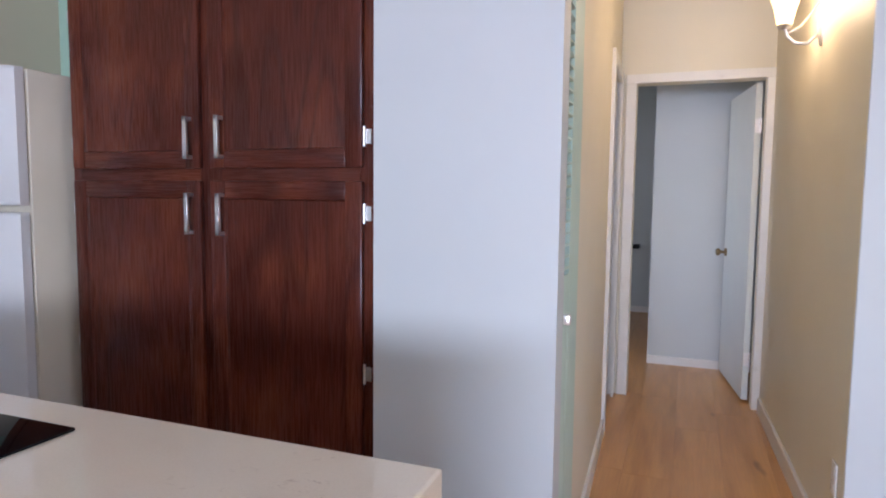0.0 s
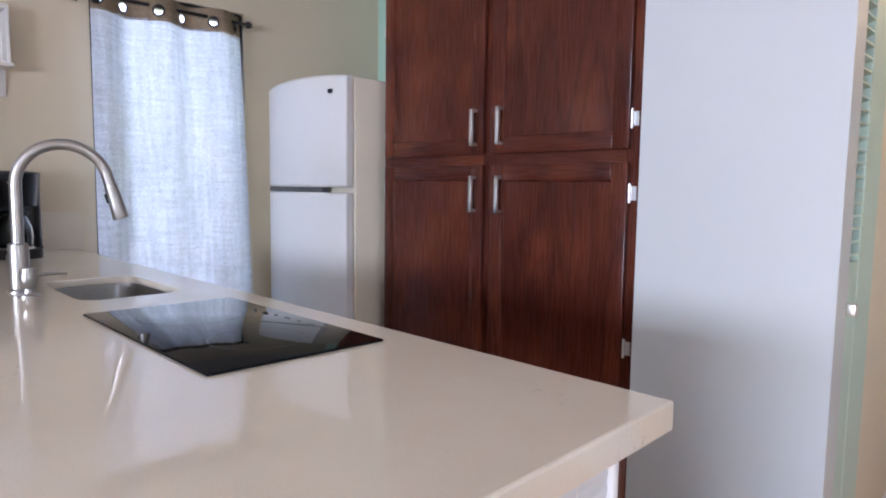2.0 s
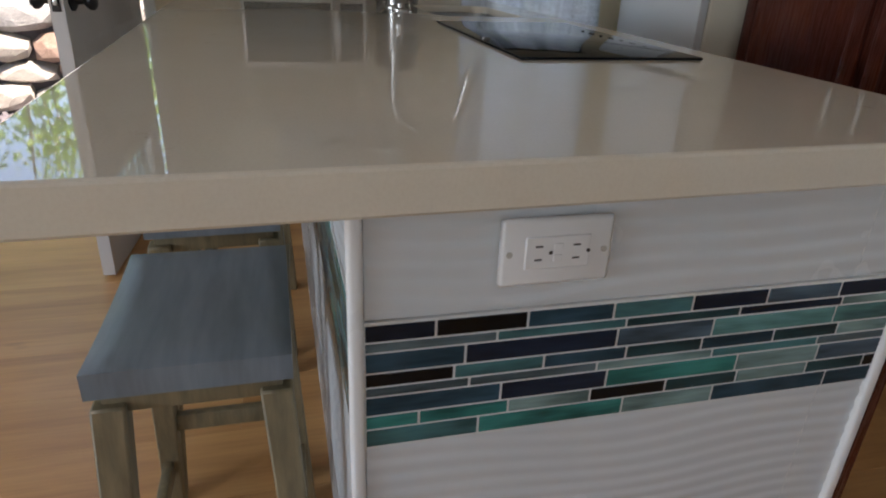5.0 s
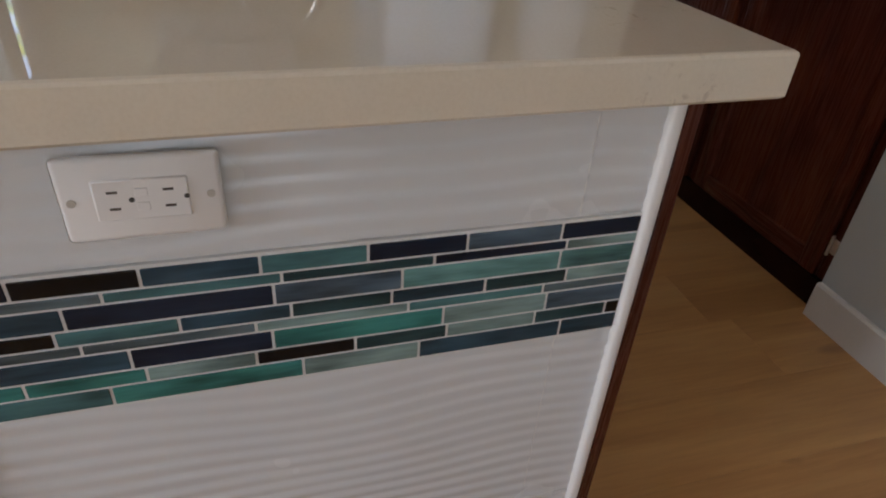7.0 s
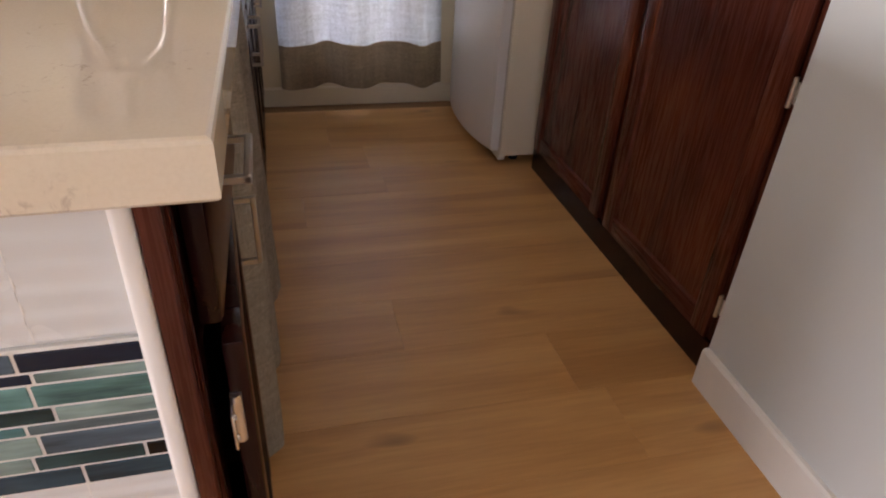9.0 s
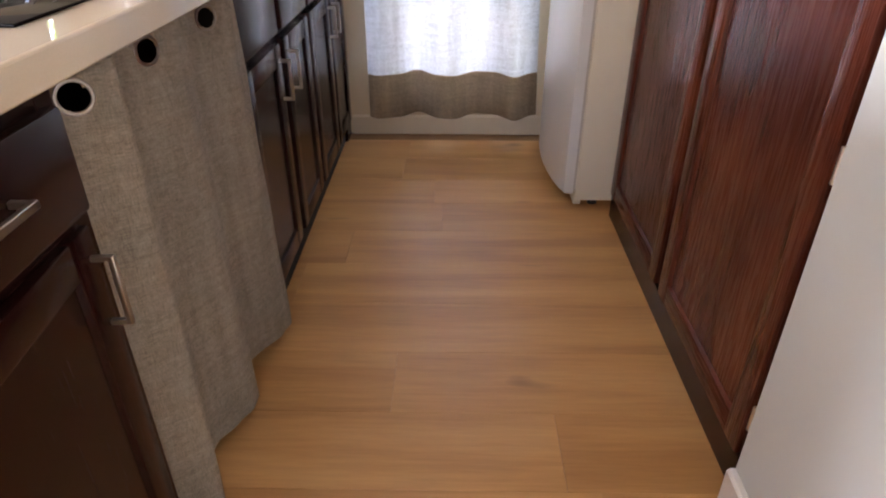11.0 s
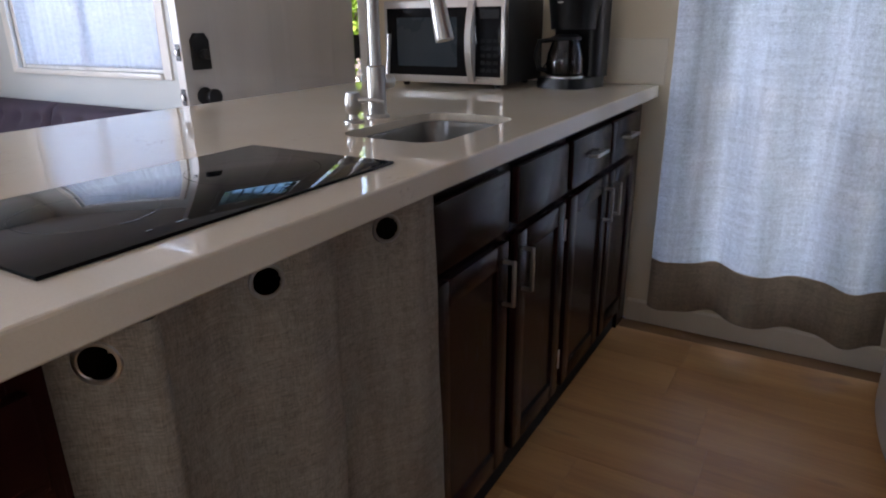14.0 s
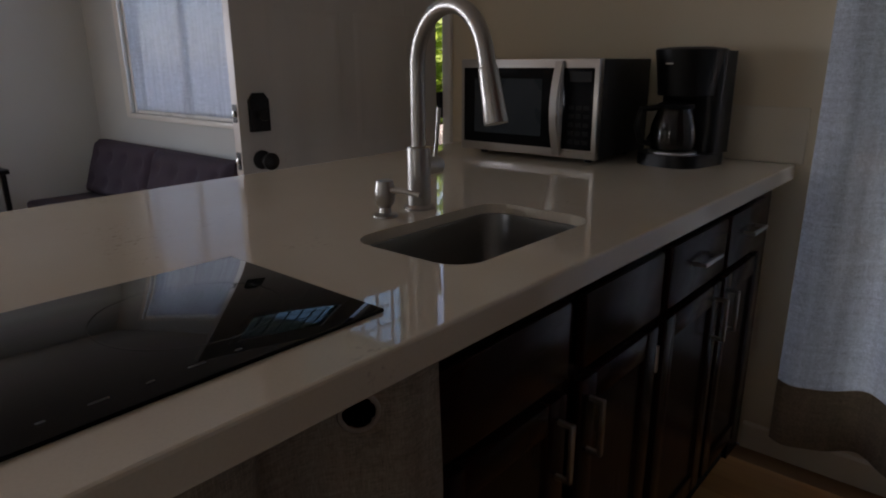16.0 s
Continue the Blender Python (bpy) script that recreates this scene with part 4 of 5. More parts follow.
def hung_cloth(span, z0, z1, place, holes, hole_r, fine=0.006):
    """A hanging cloth as a grid: place(u, z) gives its points; holes are (u, z) of eyelets, left open."""
    bm = bmesh.new()
    top = min([z for _, z in holes]) - 0.045
    k = int((top - z0) / 0.03)
    zs = [z0 + (top - z0) * i / k for i in range(k)] + [top + (z1 - top) * i / int((z1 - top) / fine) for i in range(int((z1 - top) / fine) + 1)]
    us = [span[0] + (span[1] - span[0]) * i / int((span[1] - span[0]) / fine) for i in range(int((span[1] - span[0]) / fine) + 1)]
    grid = [[bm.verts.new(place(u, z)) for u in us] for z in zs]
    for i in range(len(zs) - 1):
        for j in range(len(us) - 1):
            u, z = (us[j] + us[j + 1]) / 2, (zs[i] + zs[i + 1]) / 2
            if any(abs(u - a) < hole_r and (Vector(place(u, z)) - Vector(place(a, b))).length < hole_r for a, b in holes):
                continue
            bm.faces.new((grid[i][j], grid[i][j + 1], grid[i + 1][j + 1], grid[i + 1][j]))
    return bm


def eyelet(c, normal, r, w):
    bm = bmesh.new()
    q = Vector(normal).to_track_quat('Z', 'Y').to_matrix()
    ring = []
    for i in range(24):
        a = 2 * math.pi * i / 24
        ring.append([bm.verts.new(Vector(c) + q @ Vector(((r + w * math.cos(b)) * math.cos(a), (r + w * math.cos(b)) * math.sin(a), 0.6 * w * math.sin(b)))) for b in (0, 1.05, 2.1, 3.14, 4.2, 5.24)])
    for i in range(24):
        for k in range(6):
            bm.faces.new((ring[i][k], ring[(i + 1) % 24][k], ring[(i + 1) % 24][(k + 1) % 6], ring[i][(k + 1) % 6]))
    return bm


# grey cloth that hides the open bay under the hob
PLEATS = [(0.40, -0.125, -0.112), (0.455, -0.096, -0.085), (0.525, -0.004, -0.008), (0.545, -0.014, -0.020), (0.568, -0.072, -0.075), (0.675, -0.082, -0.066), (0.775, -0.026, -0.012),
          (0.838, -0.036, -0.010), (0.852, -0.045, -0.020), (0.874, -0.082, -0.078), (0.94, -0.076, -0.060), (1.02, -0.022, -0.008), (1.07, -0.022, -0.004), (1.13, -0.030, -0.005)]


def pleat(s, f):
    """How far the cloth stands out at s along its rail: slow slopes that end in tight folds; f grows to 1 at the hem."""
    for (a, p, q), (b, r, t) in zip(PLEATS, PLEATS[1:]):
        if s <= b:
            k = (s - a) / (b - a)
            return (p + (q - p) * f) * (1 - k) + (r + (t - r) * f) * k
    return -0.030


def skirt_at(u, z):
    f = min(1.0, max(0.0, (0.88 - z) / 0.85))
    s = -u + 0.045 * f * math.exp(-((u + 0.81) / 0.12) ** 2)
    y = sum(pleat(s + d, f) for d in (-0.008, -0.004, 0.0, 0.004, 0.008)) / 5
    return (u, y + 0.002 * math.sin(s * 47 + z * 7) * f + 0.0012 * math.sin(s * 90 - z * 21), z + 0.012 * math.sin(s * 9) * f)


SK_HOLES = [(-0.490, 0.832), (-0.724, 0.832), (-0.980, 0.832)]
skirt = thing("cupboard_curtain", (-0.76, -0.06, 0.02), "grey woven linen curtain with eyelets under the worktop", "curtain")
part("cloth", hung_cloth((-1.088, -0.443), 0.030, 0.872, skirt_at, SK_HOLES, 0.0205), SKIRT, skirt)
for u, z in SK_HOLES:
    a, b = Vector(skirt_at(u - 0.01, z)), Vector(skirt_at(u + 0.01, z))
    n = Vector((-(b - a).y, (b - a).x, 0)).normalized()
    part("eyelet", eyelet(skirt_at(u, z), n, 0.0218, 0.0032), STEEL, skirt, "nickel eyelet ring")
solo("curtain_rod", rod(bmesh.new(), (-1.073, -0.105, 0.833), (-0.442, -0.105, 0.833), 0.008), BLACK_MATT, "thin dark rod under the worktop", "rod")
solo("bay_back_panel", boxed(-1.07, -0.445, -0.70, -0.69, 0.0, CB - 0.002), DARK_IN, "dark back panel of the open bay", "panel")

# tiled end and back of the peninsula
core = thing("peninsula_panel", (-1.2, -0.71, 0), "white wave-tiled peninsula panel with a glass mosaic band", "panel", kind="structure")
PY0, PY1, PXE = -0.735, -0.066, 0.0
bm = boxed(-0.030, -0.0075, -0.712, PY1, 0, CB - 0.002)
box(bm, WEST + 0.003, -0.030, -0.7275, -0.702, 0, CB - 0.002)
box(bm, -0.0074, -0.0028, PY0 + 0.012, PY1 - 0.012, 0.590, 0.744)
box(bm, WEST + 0.01, -0.014, PY0 + 0.0028, PY0 + 0.0074, 0.590, 0.744)
part("backing", bm, GROUT, core)
part("edge_strip", boxed(-0.030, 0.0015, PY1 + 0.0032, -0.045, 0, CB - 0.002, 0.002, 1), OAK_V, core, "dark stained cupboard edge")
for x0, x1, y0, y1 in ((-0.014, 0.0035, PY1 - 0.013, PY1 + 0.003), (-0.013, 0.0035, PY0 - 0.003, PY0 + 0.0125)):
    part("corner_trim", boxed(x0, x1, y0, y1, 0, CB - 0.002, 0.005, 3), PLASTIC, core, "white rounded tile trim")


def wave_tile(w, h, shift, du=0.012, dv=0.0032):
    """A glazed tile, w by h, facing +x in its own axes, with rolling ridges."""
    bm = bmesh.new()
    nu, nv = max(2, int(w / du)), max(2, int(h / dv))
    grid = []
    for i in range(nv + 1):
        row = []
        for j in range(nu + 1):
            u, v = w * j / nu, h * i / nv
            a, b = u + shift[0], v + shift[1]
            s = b + 0.012 * math.sin(a * 8.0 + 0.8 * math.sin(b * 9)) + 0.004 * math.sin(a * 19 + b * 15 + 1.3)
            p = (s / 0.0215 + 0.55 * math.sin(a * 5.2 + b * 4)) % 1.0
            rise = p / 0.72 if p < 0.72 else (1 - p) / 0.28
            amp = 0.0018 + 0.0006 * math.sin(a * 7 + b * 13)
            edge = min(1.0, v / 0.004, (h - v) / 0.004)
            row.append(bm.verts.new((max(0, edge) * (amp * rise * rise * (3 - 2 * rise)), u, v)))
        grid.append(row)
    for i in range(nv):
        for j in range(nu):
            bm.faces.new((grid[i][j], grid[i][j + 1], grid[i + 1][j + 1], grid[i + 1][j]))
    rim = [bm.verts.new((-0.007, u, v)) for u, v in ((0, 0), (w, 0), (w, h), (0, h))]
    bm.faces.new(grid[0] + [rim[1], rim[0]])
    bm.faces.new(grid[-1] + [rim[2], rim[3]])
    bm.faces.new([r[0] for r in grid] + [rim[3], rim[0]])
    bm.faces.new([r[-1] for r in grid] + [rim[2], rim[1]])
    return bm


def lay_tile(bm, m):
    bm.transform(m)
    part("tile", bm, TILE, core)


YA, YB = PY0 + 0.0135, PY1 - 0.0135
for z0, z1 in ((0.003, 0.292), (0.294, 0.588), (0.746, CB - 0.003)):
    for y0, y1 in ((YA, -0.1504), (-0.1496, YB)):
        lay_tile(wave_tile(y1 - y0, z1 - z0, (y0, z0)), pose(-0.0055, y0, z0))
    part("joint", boxed(-0.0060, -0.0046, -0.1507, -0.1493, z0, z1), GROUT, core)
    x = -0.016
    k = 0
    while x > WEST + 0.05:
        w = min(0.585, x - WEST - 0.006)
        lay_tile(wave_tile(w, z1 - z0, (k * 0.7 + 2, z0), 0.02, 0.0045), pose(x, PY0 + 0.006, z0, 0, 0, -90) @ Matrix.Translation((0, -w, 0)) @ Matrix.Rotation(0, 4, 'X'))
        x -= 0.587
        k += 1

GLASSES = {key: mosaic_glass("mosaic_" + key, c) for key, c in {
    "navy": (0.008, 0.016, 0.032), "black": (0.002, 0.004, 0.007), "slate": (0.022, 0.056, 0.080), "blue_grey": (0.062, 0.100, 0.130), "grey": (0.080, 0.115, 0.125),
    "mid_teal": (0.048, 0.135, 0.140), "deep_teal": (0.018, 0.050, 0.056), "teal": (0.026, 0.170, 0.150), "sage": (0.165, 0.250, 0.235), "aqua": (0.10, 0.245, 0.235)}.items()}
ROWS_Z = [(0.7225, 0.7405), (0.7105, 0.7200), (0.6865, 0.7080), (0.6695, 0.6840), (0.6575, 0.6670), (0.6340, 0.6550), (0.6165, 0.6315), (0.5935, 0.6140)]
JOINTS = [
    ((-0.651, -0.554, -0.457, -0.362, -0.266, -0.167), "navy black slate mid_teal navy blue_grey navy"),
    ((-0.586, -0.440, -0.298, -0.159), "grey mid_teal deep_teal navy sage"),
    ((-0.619, -0.448, -0.329, -0.164), "slate navy blue_grey aqua aqua"),
    ((-0.630, -0.531, -0.434, -0.339, -0.243, -0.153), "black mid_teal slate deep_teal slate deep_teal sage"),
    ((-0.613, -0.467, -0.322, -0.177), "grey grey sage mid_teal grey"),
    ((-0.577, -0.453, -0.285, -0.171), "slate navy teal sage blue_grey"),
    ((-0.666, -0.567, -0.470, -0.375, -0.280, -0.181, -0.096), "teal teal sage black deep_teal sage deep_teal black"),
    ((-0.600, -0.427, -0.309, -0.148), "mid_teal teal sage slate slate"),
]
for (z0, z1), (cuts, kinds) in zip(ROWS_Z, JOINTS):
    ends = (YA - 0.001, *cuts, YB + 0.001)
    for a, b, kind in zip(ends, ends[1:], kinds.split()):
        part("mosaic_tile", boxed(-0.008, -0.0015, a + 0.0014, b - 0.0014, z0, z1, 0.0008, 1), GLASSES[kind], core, smooth=False)
mosaic_rng = random.Random(5)
for z0, z1 in ROWS_Z:
    x = -0.016
    while x > -1.3:
        w = mosaic_rng.choice((0.09, 0.12, 0.15, 0.17))
        part("mosaic_tile", boxed(x - w + 0.0014, x - 0.0014, PY0 + 0.001, PY0 + 0.0075, z0, z1, 0.0008, 1), GLASSES[mosaic_rng.choice(sorted(GLASSES))], core, smooth=False)
        x -= w

# ---- socket on the peninsula ----
outlet = thing("power_outlet", (0.003, -0.535, 0.775), "white double power outlet with a wide cover plate", "outlet")
part("cover_plate", boxed(0.0015, 0.0075, -0.594, -0.478, 0.776, 0.8465, 0.0045, 3), PLASTIC, outlet)
face = part("socket_face", boxed(0.007, 0.0095, -0.5695, -0.5025, 0.794, 0.8285, 0.0012, 1), PLASTIC, outlet)
for y in (-0.556, -0.517):
    for z, h in ((0.8185, 0.0014), (0.8045, 0.0014)):
        part("slot", boxed(0.0092, 0.0098, y - 0.0038, y + 0.0038, z - h * 0.7, z + h * 0.7), SLOT, face)
    part("earth_hole", rod(bmesh.new(), (0.0092, y + 0.0125, 0.8115), (0.0098, y + 0.0125, 0.8115), 0.0021, seg=12), SLOT, face)
for k in (-1, 1):
    part("button", boxed(0.009, 0.0103, -0.5405, -0.5315, 0.8115 + k * 0.006 - 0.0035, 0.8115 + k * 0.006 + 0.0035, 0.0004, 1), PLASTIC, face)
for y in (-0.585, -0.487):
    part("screw", rod(bmesh.new(), (0.0072, y, 0.811), (0.0084, y, 0.811), 0.0032, seg=12), GASKET, outlet)
plate = thing("wall_outlet", (RIGHT(1.7), 1.7, 0.28), "white power outlet low on the passage wall", "outlet")
part("cover_plate", boxed(RIGHT(1.7) - 0.006, RIGHT(1.7) + 0.0, 1.665, 1.735, 0.26, 0.375, 0.003), PLASTIC, plate)
for z in (0.29, 0.345):
    part("socket_face", boxed(RIGHT(1.7) - 0.008, RIGHT(1.7) - 0.005, 1.684, 1.716, z - 0.015, z + 0.015, 0.001, 1), PLASTIC, plate)

# ---- hob ----
hob = thing("induction_hob", (-0.76, -0.245, CT), "black ceramic glass induction hob set on the worktop", "hob")
HX0, HX1, HY0, HY1 = -1.054, -0.467, -0.409, -0.079
part("glass_plate", boxed(HX0, HX1, HY0, HY1, CT, CT + 0.005, 0.0018, 2), HOB, hob)


def printed_ring(cx, cy, r, w=0.0012, part_of=1.0, start=0.0):
    bm = bmesh.new()
    n = 56
    z = CT + 0.0053
    for k in range(int(n * part_of)):
        a, b = start + 2 * math.pi * k / n, start + 2 * math.pi * (k + 1) / n
        bm.faces.new([bm.verts.new((cx + rr * math.cos(t), cy + rr * math.sin(t), z)) for rr, t in ((r, a), (r + w, a), (r + w, b), (r, b))])
    return bm


part("zone_mark", printed_ring(-0.90, -0.245, 0.105), HOB_MARK, hob)
part("zone_mark", printed_ring(-0.62, -0.245, 0.085), HOB_MARK, hob)
for k in range(7):
    x = -0.88 + 0.045 * k
    part("control_mark", boxed(x - (0.009 if k % 2 else 0.004), x + (0.009 if k % 2 else 0.004), -0.111, -0.107, CT + 0.0051, CT + 0.0054), HOB_MARK, hob)

# ---- sink and taps ----
sink = thing("sink", (-1.436, -0.236, 0.72), "stainless steel undermount sink bowl", "sink")
bm = bmesh.new()
rings = []
for inset, z, r in ((-0.010, CT - 0.0215, 0.060), (0.0, CT - 0.0213, 0.055), (0.003, CT - 0.035, 0.052), (0.010, 0.76, 0.05), (0.022, 0.735, 0.05), (0.05, 0.726, 0.05), (0.10, 0.722, 0.02)):
    rings.append([bm.verts.new((x, y, z)) for x, y in rounded(SX0 + inset, SX1 - inset, SY0 + inset, SY1 - inset, r)])
for a, b in zip(rings, rings[1:]):
    for k in range(len(a)):
        bm.faces.new((a[k], a[(k + 1) % len(a)], b[(k + 1) % len(a)], b[k]))
bm.faces.new(rings[-1])
part("bowl", bm, SINK, sink)
part("drain", lathe(bmesh.new(), [(0.042, 0), (0.042, 0.003), (0.034, 0.003), (0.026, 0.001), (0.008, 0.0015)], (-1.436, -0.236, 0.7225)), CHROME, sink)

FXC, FYC = -1.492, -0.432
tap = thing("kitchen_tap", (FXC, FYC, CT), "brushed nickel gooseneck tap with pull-down spray", "tap")
part("base", lathe(bmesh.new(), [(0.030, 0), (0.030, 0.004), (0.027, 0.007), (0.0235, 0.009), (0.0235, 0.118), (0.0225, 0.122), (0.017, 0.124)], (FXC, FYC, CT), seg=28), STEEL, tap)
R0, ZC = 0.105, 1.192
TX, TY = math.sin(radians(14)), math.cos(radians(14))
arc = [(FXC, FYC, 1.04), (FXC, FYC, 1.12)] + [(FXC + TX * R0 * (1 - math.cos(radians(a))), FYC + TY * R0 * (1 - math.cos(radians(a))), ZC + R0 * math.sin(radians(a))) for a in range(0, 171, 10)]
end = Vector(arc[-1])
d = (Vector(arc[-1]) - Vector(arc[-2])).normalized()
arc.append(tuple(end + d * 0.02))
end = end + d * 0.02
part("spout", tube(bmesh.new(), arc, 0.0145, 16), STEEL, tap)
spray = part("spray_head", tube(bmesh.new(), [end - d * 0.004, end, end + d * 0.004, end + d * 0.05, end + d * 0.086, end + d * 0.09], [0.0150, 0.0165, 0.0165, 0.0185, 0.0205, 0.0195], 20), STEEL, tap)
knob = end + d * 0.034 - Vector((TX, TY, 0)) * 0.016
part("spray_button", rod(bmesh.new(), knob - d * 0.013, knob + d * 0.013, 0.0065, seg=12), BLACK, spray)
part("valve", rod(bmesh.new(), (FXC - 0.015, FYC, 1.002), (FXC - 0.058, FYC, 1.002), 0.0175, seg=20), STEEL, tap)
part("lever", tube(bmesh.new(), [(FXC - 0.048, FYC, 1.012), (FXC - 0.052, FYC + 0.002, 1.05), (FXC - 0.058, FYC + 0.003, 1.115)], [0.0045, 0.004, 0.005], 10), STEEL, tap)
soap = thing("soap_dispenser", (-1.398, -0.433, CT), "brushed nickel soap dispenser beside the tap", "soap dispenser")
part("body", lathe(bmesh.new(), [(0.024, 0), (0.024, 0.004), (0.012, 0.008), (0.011, 0.018), (0.0175, 0.026), (0.020, 0.045), (0.0185, 0.058), (0.0165, 0.064), (0.0165, 0.069), (0.004, 0.070)], (-1.398, -0.433, CT)), STEEL, soap)
part("nozzle", tube(bmesh.new(), [(-1.398, -0.425, CT + 0.052), (-1.402, -0.385, CT + 0.053), (-1.405, -0.348, CT + 0.050)], [0.0065, 0.0055, 0.0045], 10), STEEL, soap)

# ---- microwave ----
MX0, MX1, MY0, MY1, MZ0, MZ1 = -2.53, -2.20, -0.905, -0.425, 0.936, 1.210
mw = thing("microwave", (-2.36, -0.665, CT), "stainless microwave oven with a black glass door", "microwave")
part("body", boxed(MX0, MX1 - 0.03, MY0, MY1, MZ0, MZ1, 0.004), BLACK_MATT, mw, "dark metal case")
front = part("front_frame", boxed(MX1 - 0.0295, MX1, MY0 - 0.001, MY1 + 0.001, MZ0 - 0.001, MZ1 + 0.001, 0.004), STEEL_H, mw, "brushed steel front")
SPLIT = MY1 - 0.128
part("door_glass", boxed(MX1 - 0.004, MX1 + 0.002, MY0 + 0.012, SPLIT - 0.012, MZ0 + 0.024, MZ1 - 0.024, 0.002), MW_GLASS, mw, "black door glass")
# the blue-grey of the mesh carries the room's reflection in the door
part("window_mesh", boxed(MX1 + 0.0018, MX1 + 0.0024, MY0 + 0.055, SPLIT - 0.05, MZ0 + 0.055, MZ1 - 0.055), plain("mesh_with_reflection", (0.022, 0.030, 0.036), 0.3, bump=0, spec=0.15), mw, "perforated window with a blue-grey reflection put into its colour")
panel = part("control_panel", boxed(MX1 - 0.004, MX1 + 0.002, SPLIT + 0.020, MY1 - 0.012, MZ0 + 0.024, MZ1 - 0.024, 0.002), MW_GLASS, mw, "black control panel")
KEY = plain("key_print", (0.012, 0.012, 0.013), 0.3, bump=0, spec=0.1)
for r in range(5):
    for c in range(3):
        part("key", boxed(MX1 + 0.0018, MX1 + 0.0028, SPLIT + 0.040 + 0.024 * c, SPLIT + 0.058 + 0.024 * c, MZ0 + 0.04 + 0.024 * r, MZ0 + 0.052 + 0.024 * r), KEY, panel)
part("display", boxed(MX1 + 0.0018, MX1 + 0.0028, SPLIT + 0.040, MY1 - 0.02, MZ1 - 0.062, MZ1 - 0.034), BLACK, panel)
pts = [(MX1 + 0.004 + 0.026 * math.sin(math.pi * k / 10), SPLIT + 0.009, MZ0 + 0.006 + (MZ1 - MZ0 - 0.012) * k / 10) for k in range(11)]
bm = bmesh.new()
ringv = []
for x, y, z in pts:
    ringv.append([bm.verts.new((x + a, y + b, z)) for a, b in ((0, -0.015), (0.007, -0.011), (0.007, 0.011), (0, 0.015))])
for a, b in zip(ringv, ringv[1:]):
    for k in range(4):
        bm.faces.new((a[k], a[(k + 1) % 4], b[(k + 1) % 4], b[k]))
bm.faces.new(ringv[0])
bm.faces.new(ringv[-1])
part("handle", bm, STEEL, mw, "curved brushed steel handle")
for x in (MX0 + 0.04, MX1 - 0.06):
    for y in (MY0 + 0.05, MY1 - 0.05):
        part("foot", rod(bmesh.new(), (x, y, CT), (x, y, MZ0), 0.012), BLACK, mw)

# ---- coffee maker ----
CX, CY = -2.42, -0.262
cof = thing("coffee_maker", (CX, CY, CT), "black drip coffee maker with a glass jug", "coffee maker")
part("base", prism(bmesh.new(), rounded(CX - 0.095, CX + 0.118, CY - 0.085, CY + 0.085, 0.06), CT, CT + 0.035), BLACK, cof)
bm = bmesh.new()
prism(bm, rounded(CX - 0.095, CX + 0.005, CY - 0.083, CY + 0.083, 0.03), CT + 0.035, CT + 0.312)
part("column", bm, BLACK, cof)
part("head", lathe(bmesh.new(), [(0.076, 0.0), (0.078, 0.02), (0.083, 0.07), (0.089, 0.11), (0.090, 0.122), (0.084, 0.126), (0.05, 0.13)], (CX, CY, CT + 0.193), (0, 0, 1), 32, (1.08, 0.94)), BLACK, cof)
part("hot_plate", rod(bmesh.new(), (CX + 0.048, CY, CT + 0.034), (CX + 0.048, CY, CT + 0.039), 0.06, seg=28), CHROME, cof)
part("badge", boxed(CX + 0.0925, CX + 0.0945, CY - 0.010, CY + 0.010, CT + 0.277, CT + 0.281), GASKET, cof)
jug = part("jug", lathe(bmesh.new(), [(0.048, 0.0), (0.056, 0.006), (0.060, 0.04), (0.056, 0.075), (0.044, 0.112), (0.041, 0.120), (0.038, 0.120), (0.041, 0.110), (0.053, 0.075), (0.057, 0.04), (0.053, 0.009), (0.046, 0.004)], (CX + 0.048, CY, CT + 0.04), seg=28), JUG, cof, "clear glass jug")
part("lid", lathe(bmesh.new(), [(0.045, 0), (0.046, 0.010), (0.03, 0.018)], (CX + 0.048, CY, CT + 0.159)), BLACK, jug)
part("jug_handle", tube(bmesh.new(), [(CX + 0.075, CY - 0.030, CT + 0.160), (CX + 0.105, CY - 0.062, CT + 0.155), (CX + 0.112, CY - 0.068, CT + 0.11), (CX + 0.104, CY - 0.060, CT + 0.065), (CX + 0.088, CY - 0.040, CT + 0.058)], 0.009, 10), BLACK, jug)
part("power_cord", tube(bmesh.new(), [(CX - 0.05, CY - 0.075, CT + 0.03), (CX - 0.06, CY - 0.11, CT + 0.012), (CX - 0.07, CY - 0.16, CT + 0.05), (WEST + 0.004, CY - 0.19, CT + 0.09)], 0.0035, 8), BLACK, cof)

cof.rotation_euler.z, cof.scale = radians(-12), (1.07, 1.10, 0.99)

# ---- shelf with hooks ----
shelf = thing("wall_shelf", (WEST, -0.515, 1.53), "white three-bay wall shelf with a coat-hook rail", "shelf")
A0, A1, Z0, Z1, DEP = -0.802, -0.228, 1.635, 1.862, 0.095
part("back", boxed(WEST, WEST + 0.006, A0 + 0.008, A1 - 0.008, Z0, Z1 - 0.004), TRIM, shelf)
part("shelf_board", boxed(WEST, WEST + DEP + 0.010, A0 - 0.008, A1 + 0.008, Z0 - 0.004, Z0 + 0.012, 0.003), TRIM, shelf)
part("shelf_board", boxed(WEST, WEST + DEP, A0, A1, Z1 - 0.014, Z1, 0.002), TRIM, shelf)
for k in range(4):
    y = A0 + 0.006 + (A1 - A0 - 0.012) * k / 3
    part("divider", boxed(WEST + 0.004, WEST + DEP - 0.001, y - 0.006, y + 0.006, Z0 + 0.012, Z1 - 0.014, 0.0015, 1), TRIM, shelf)
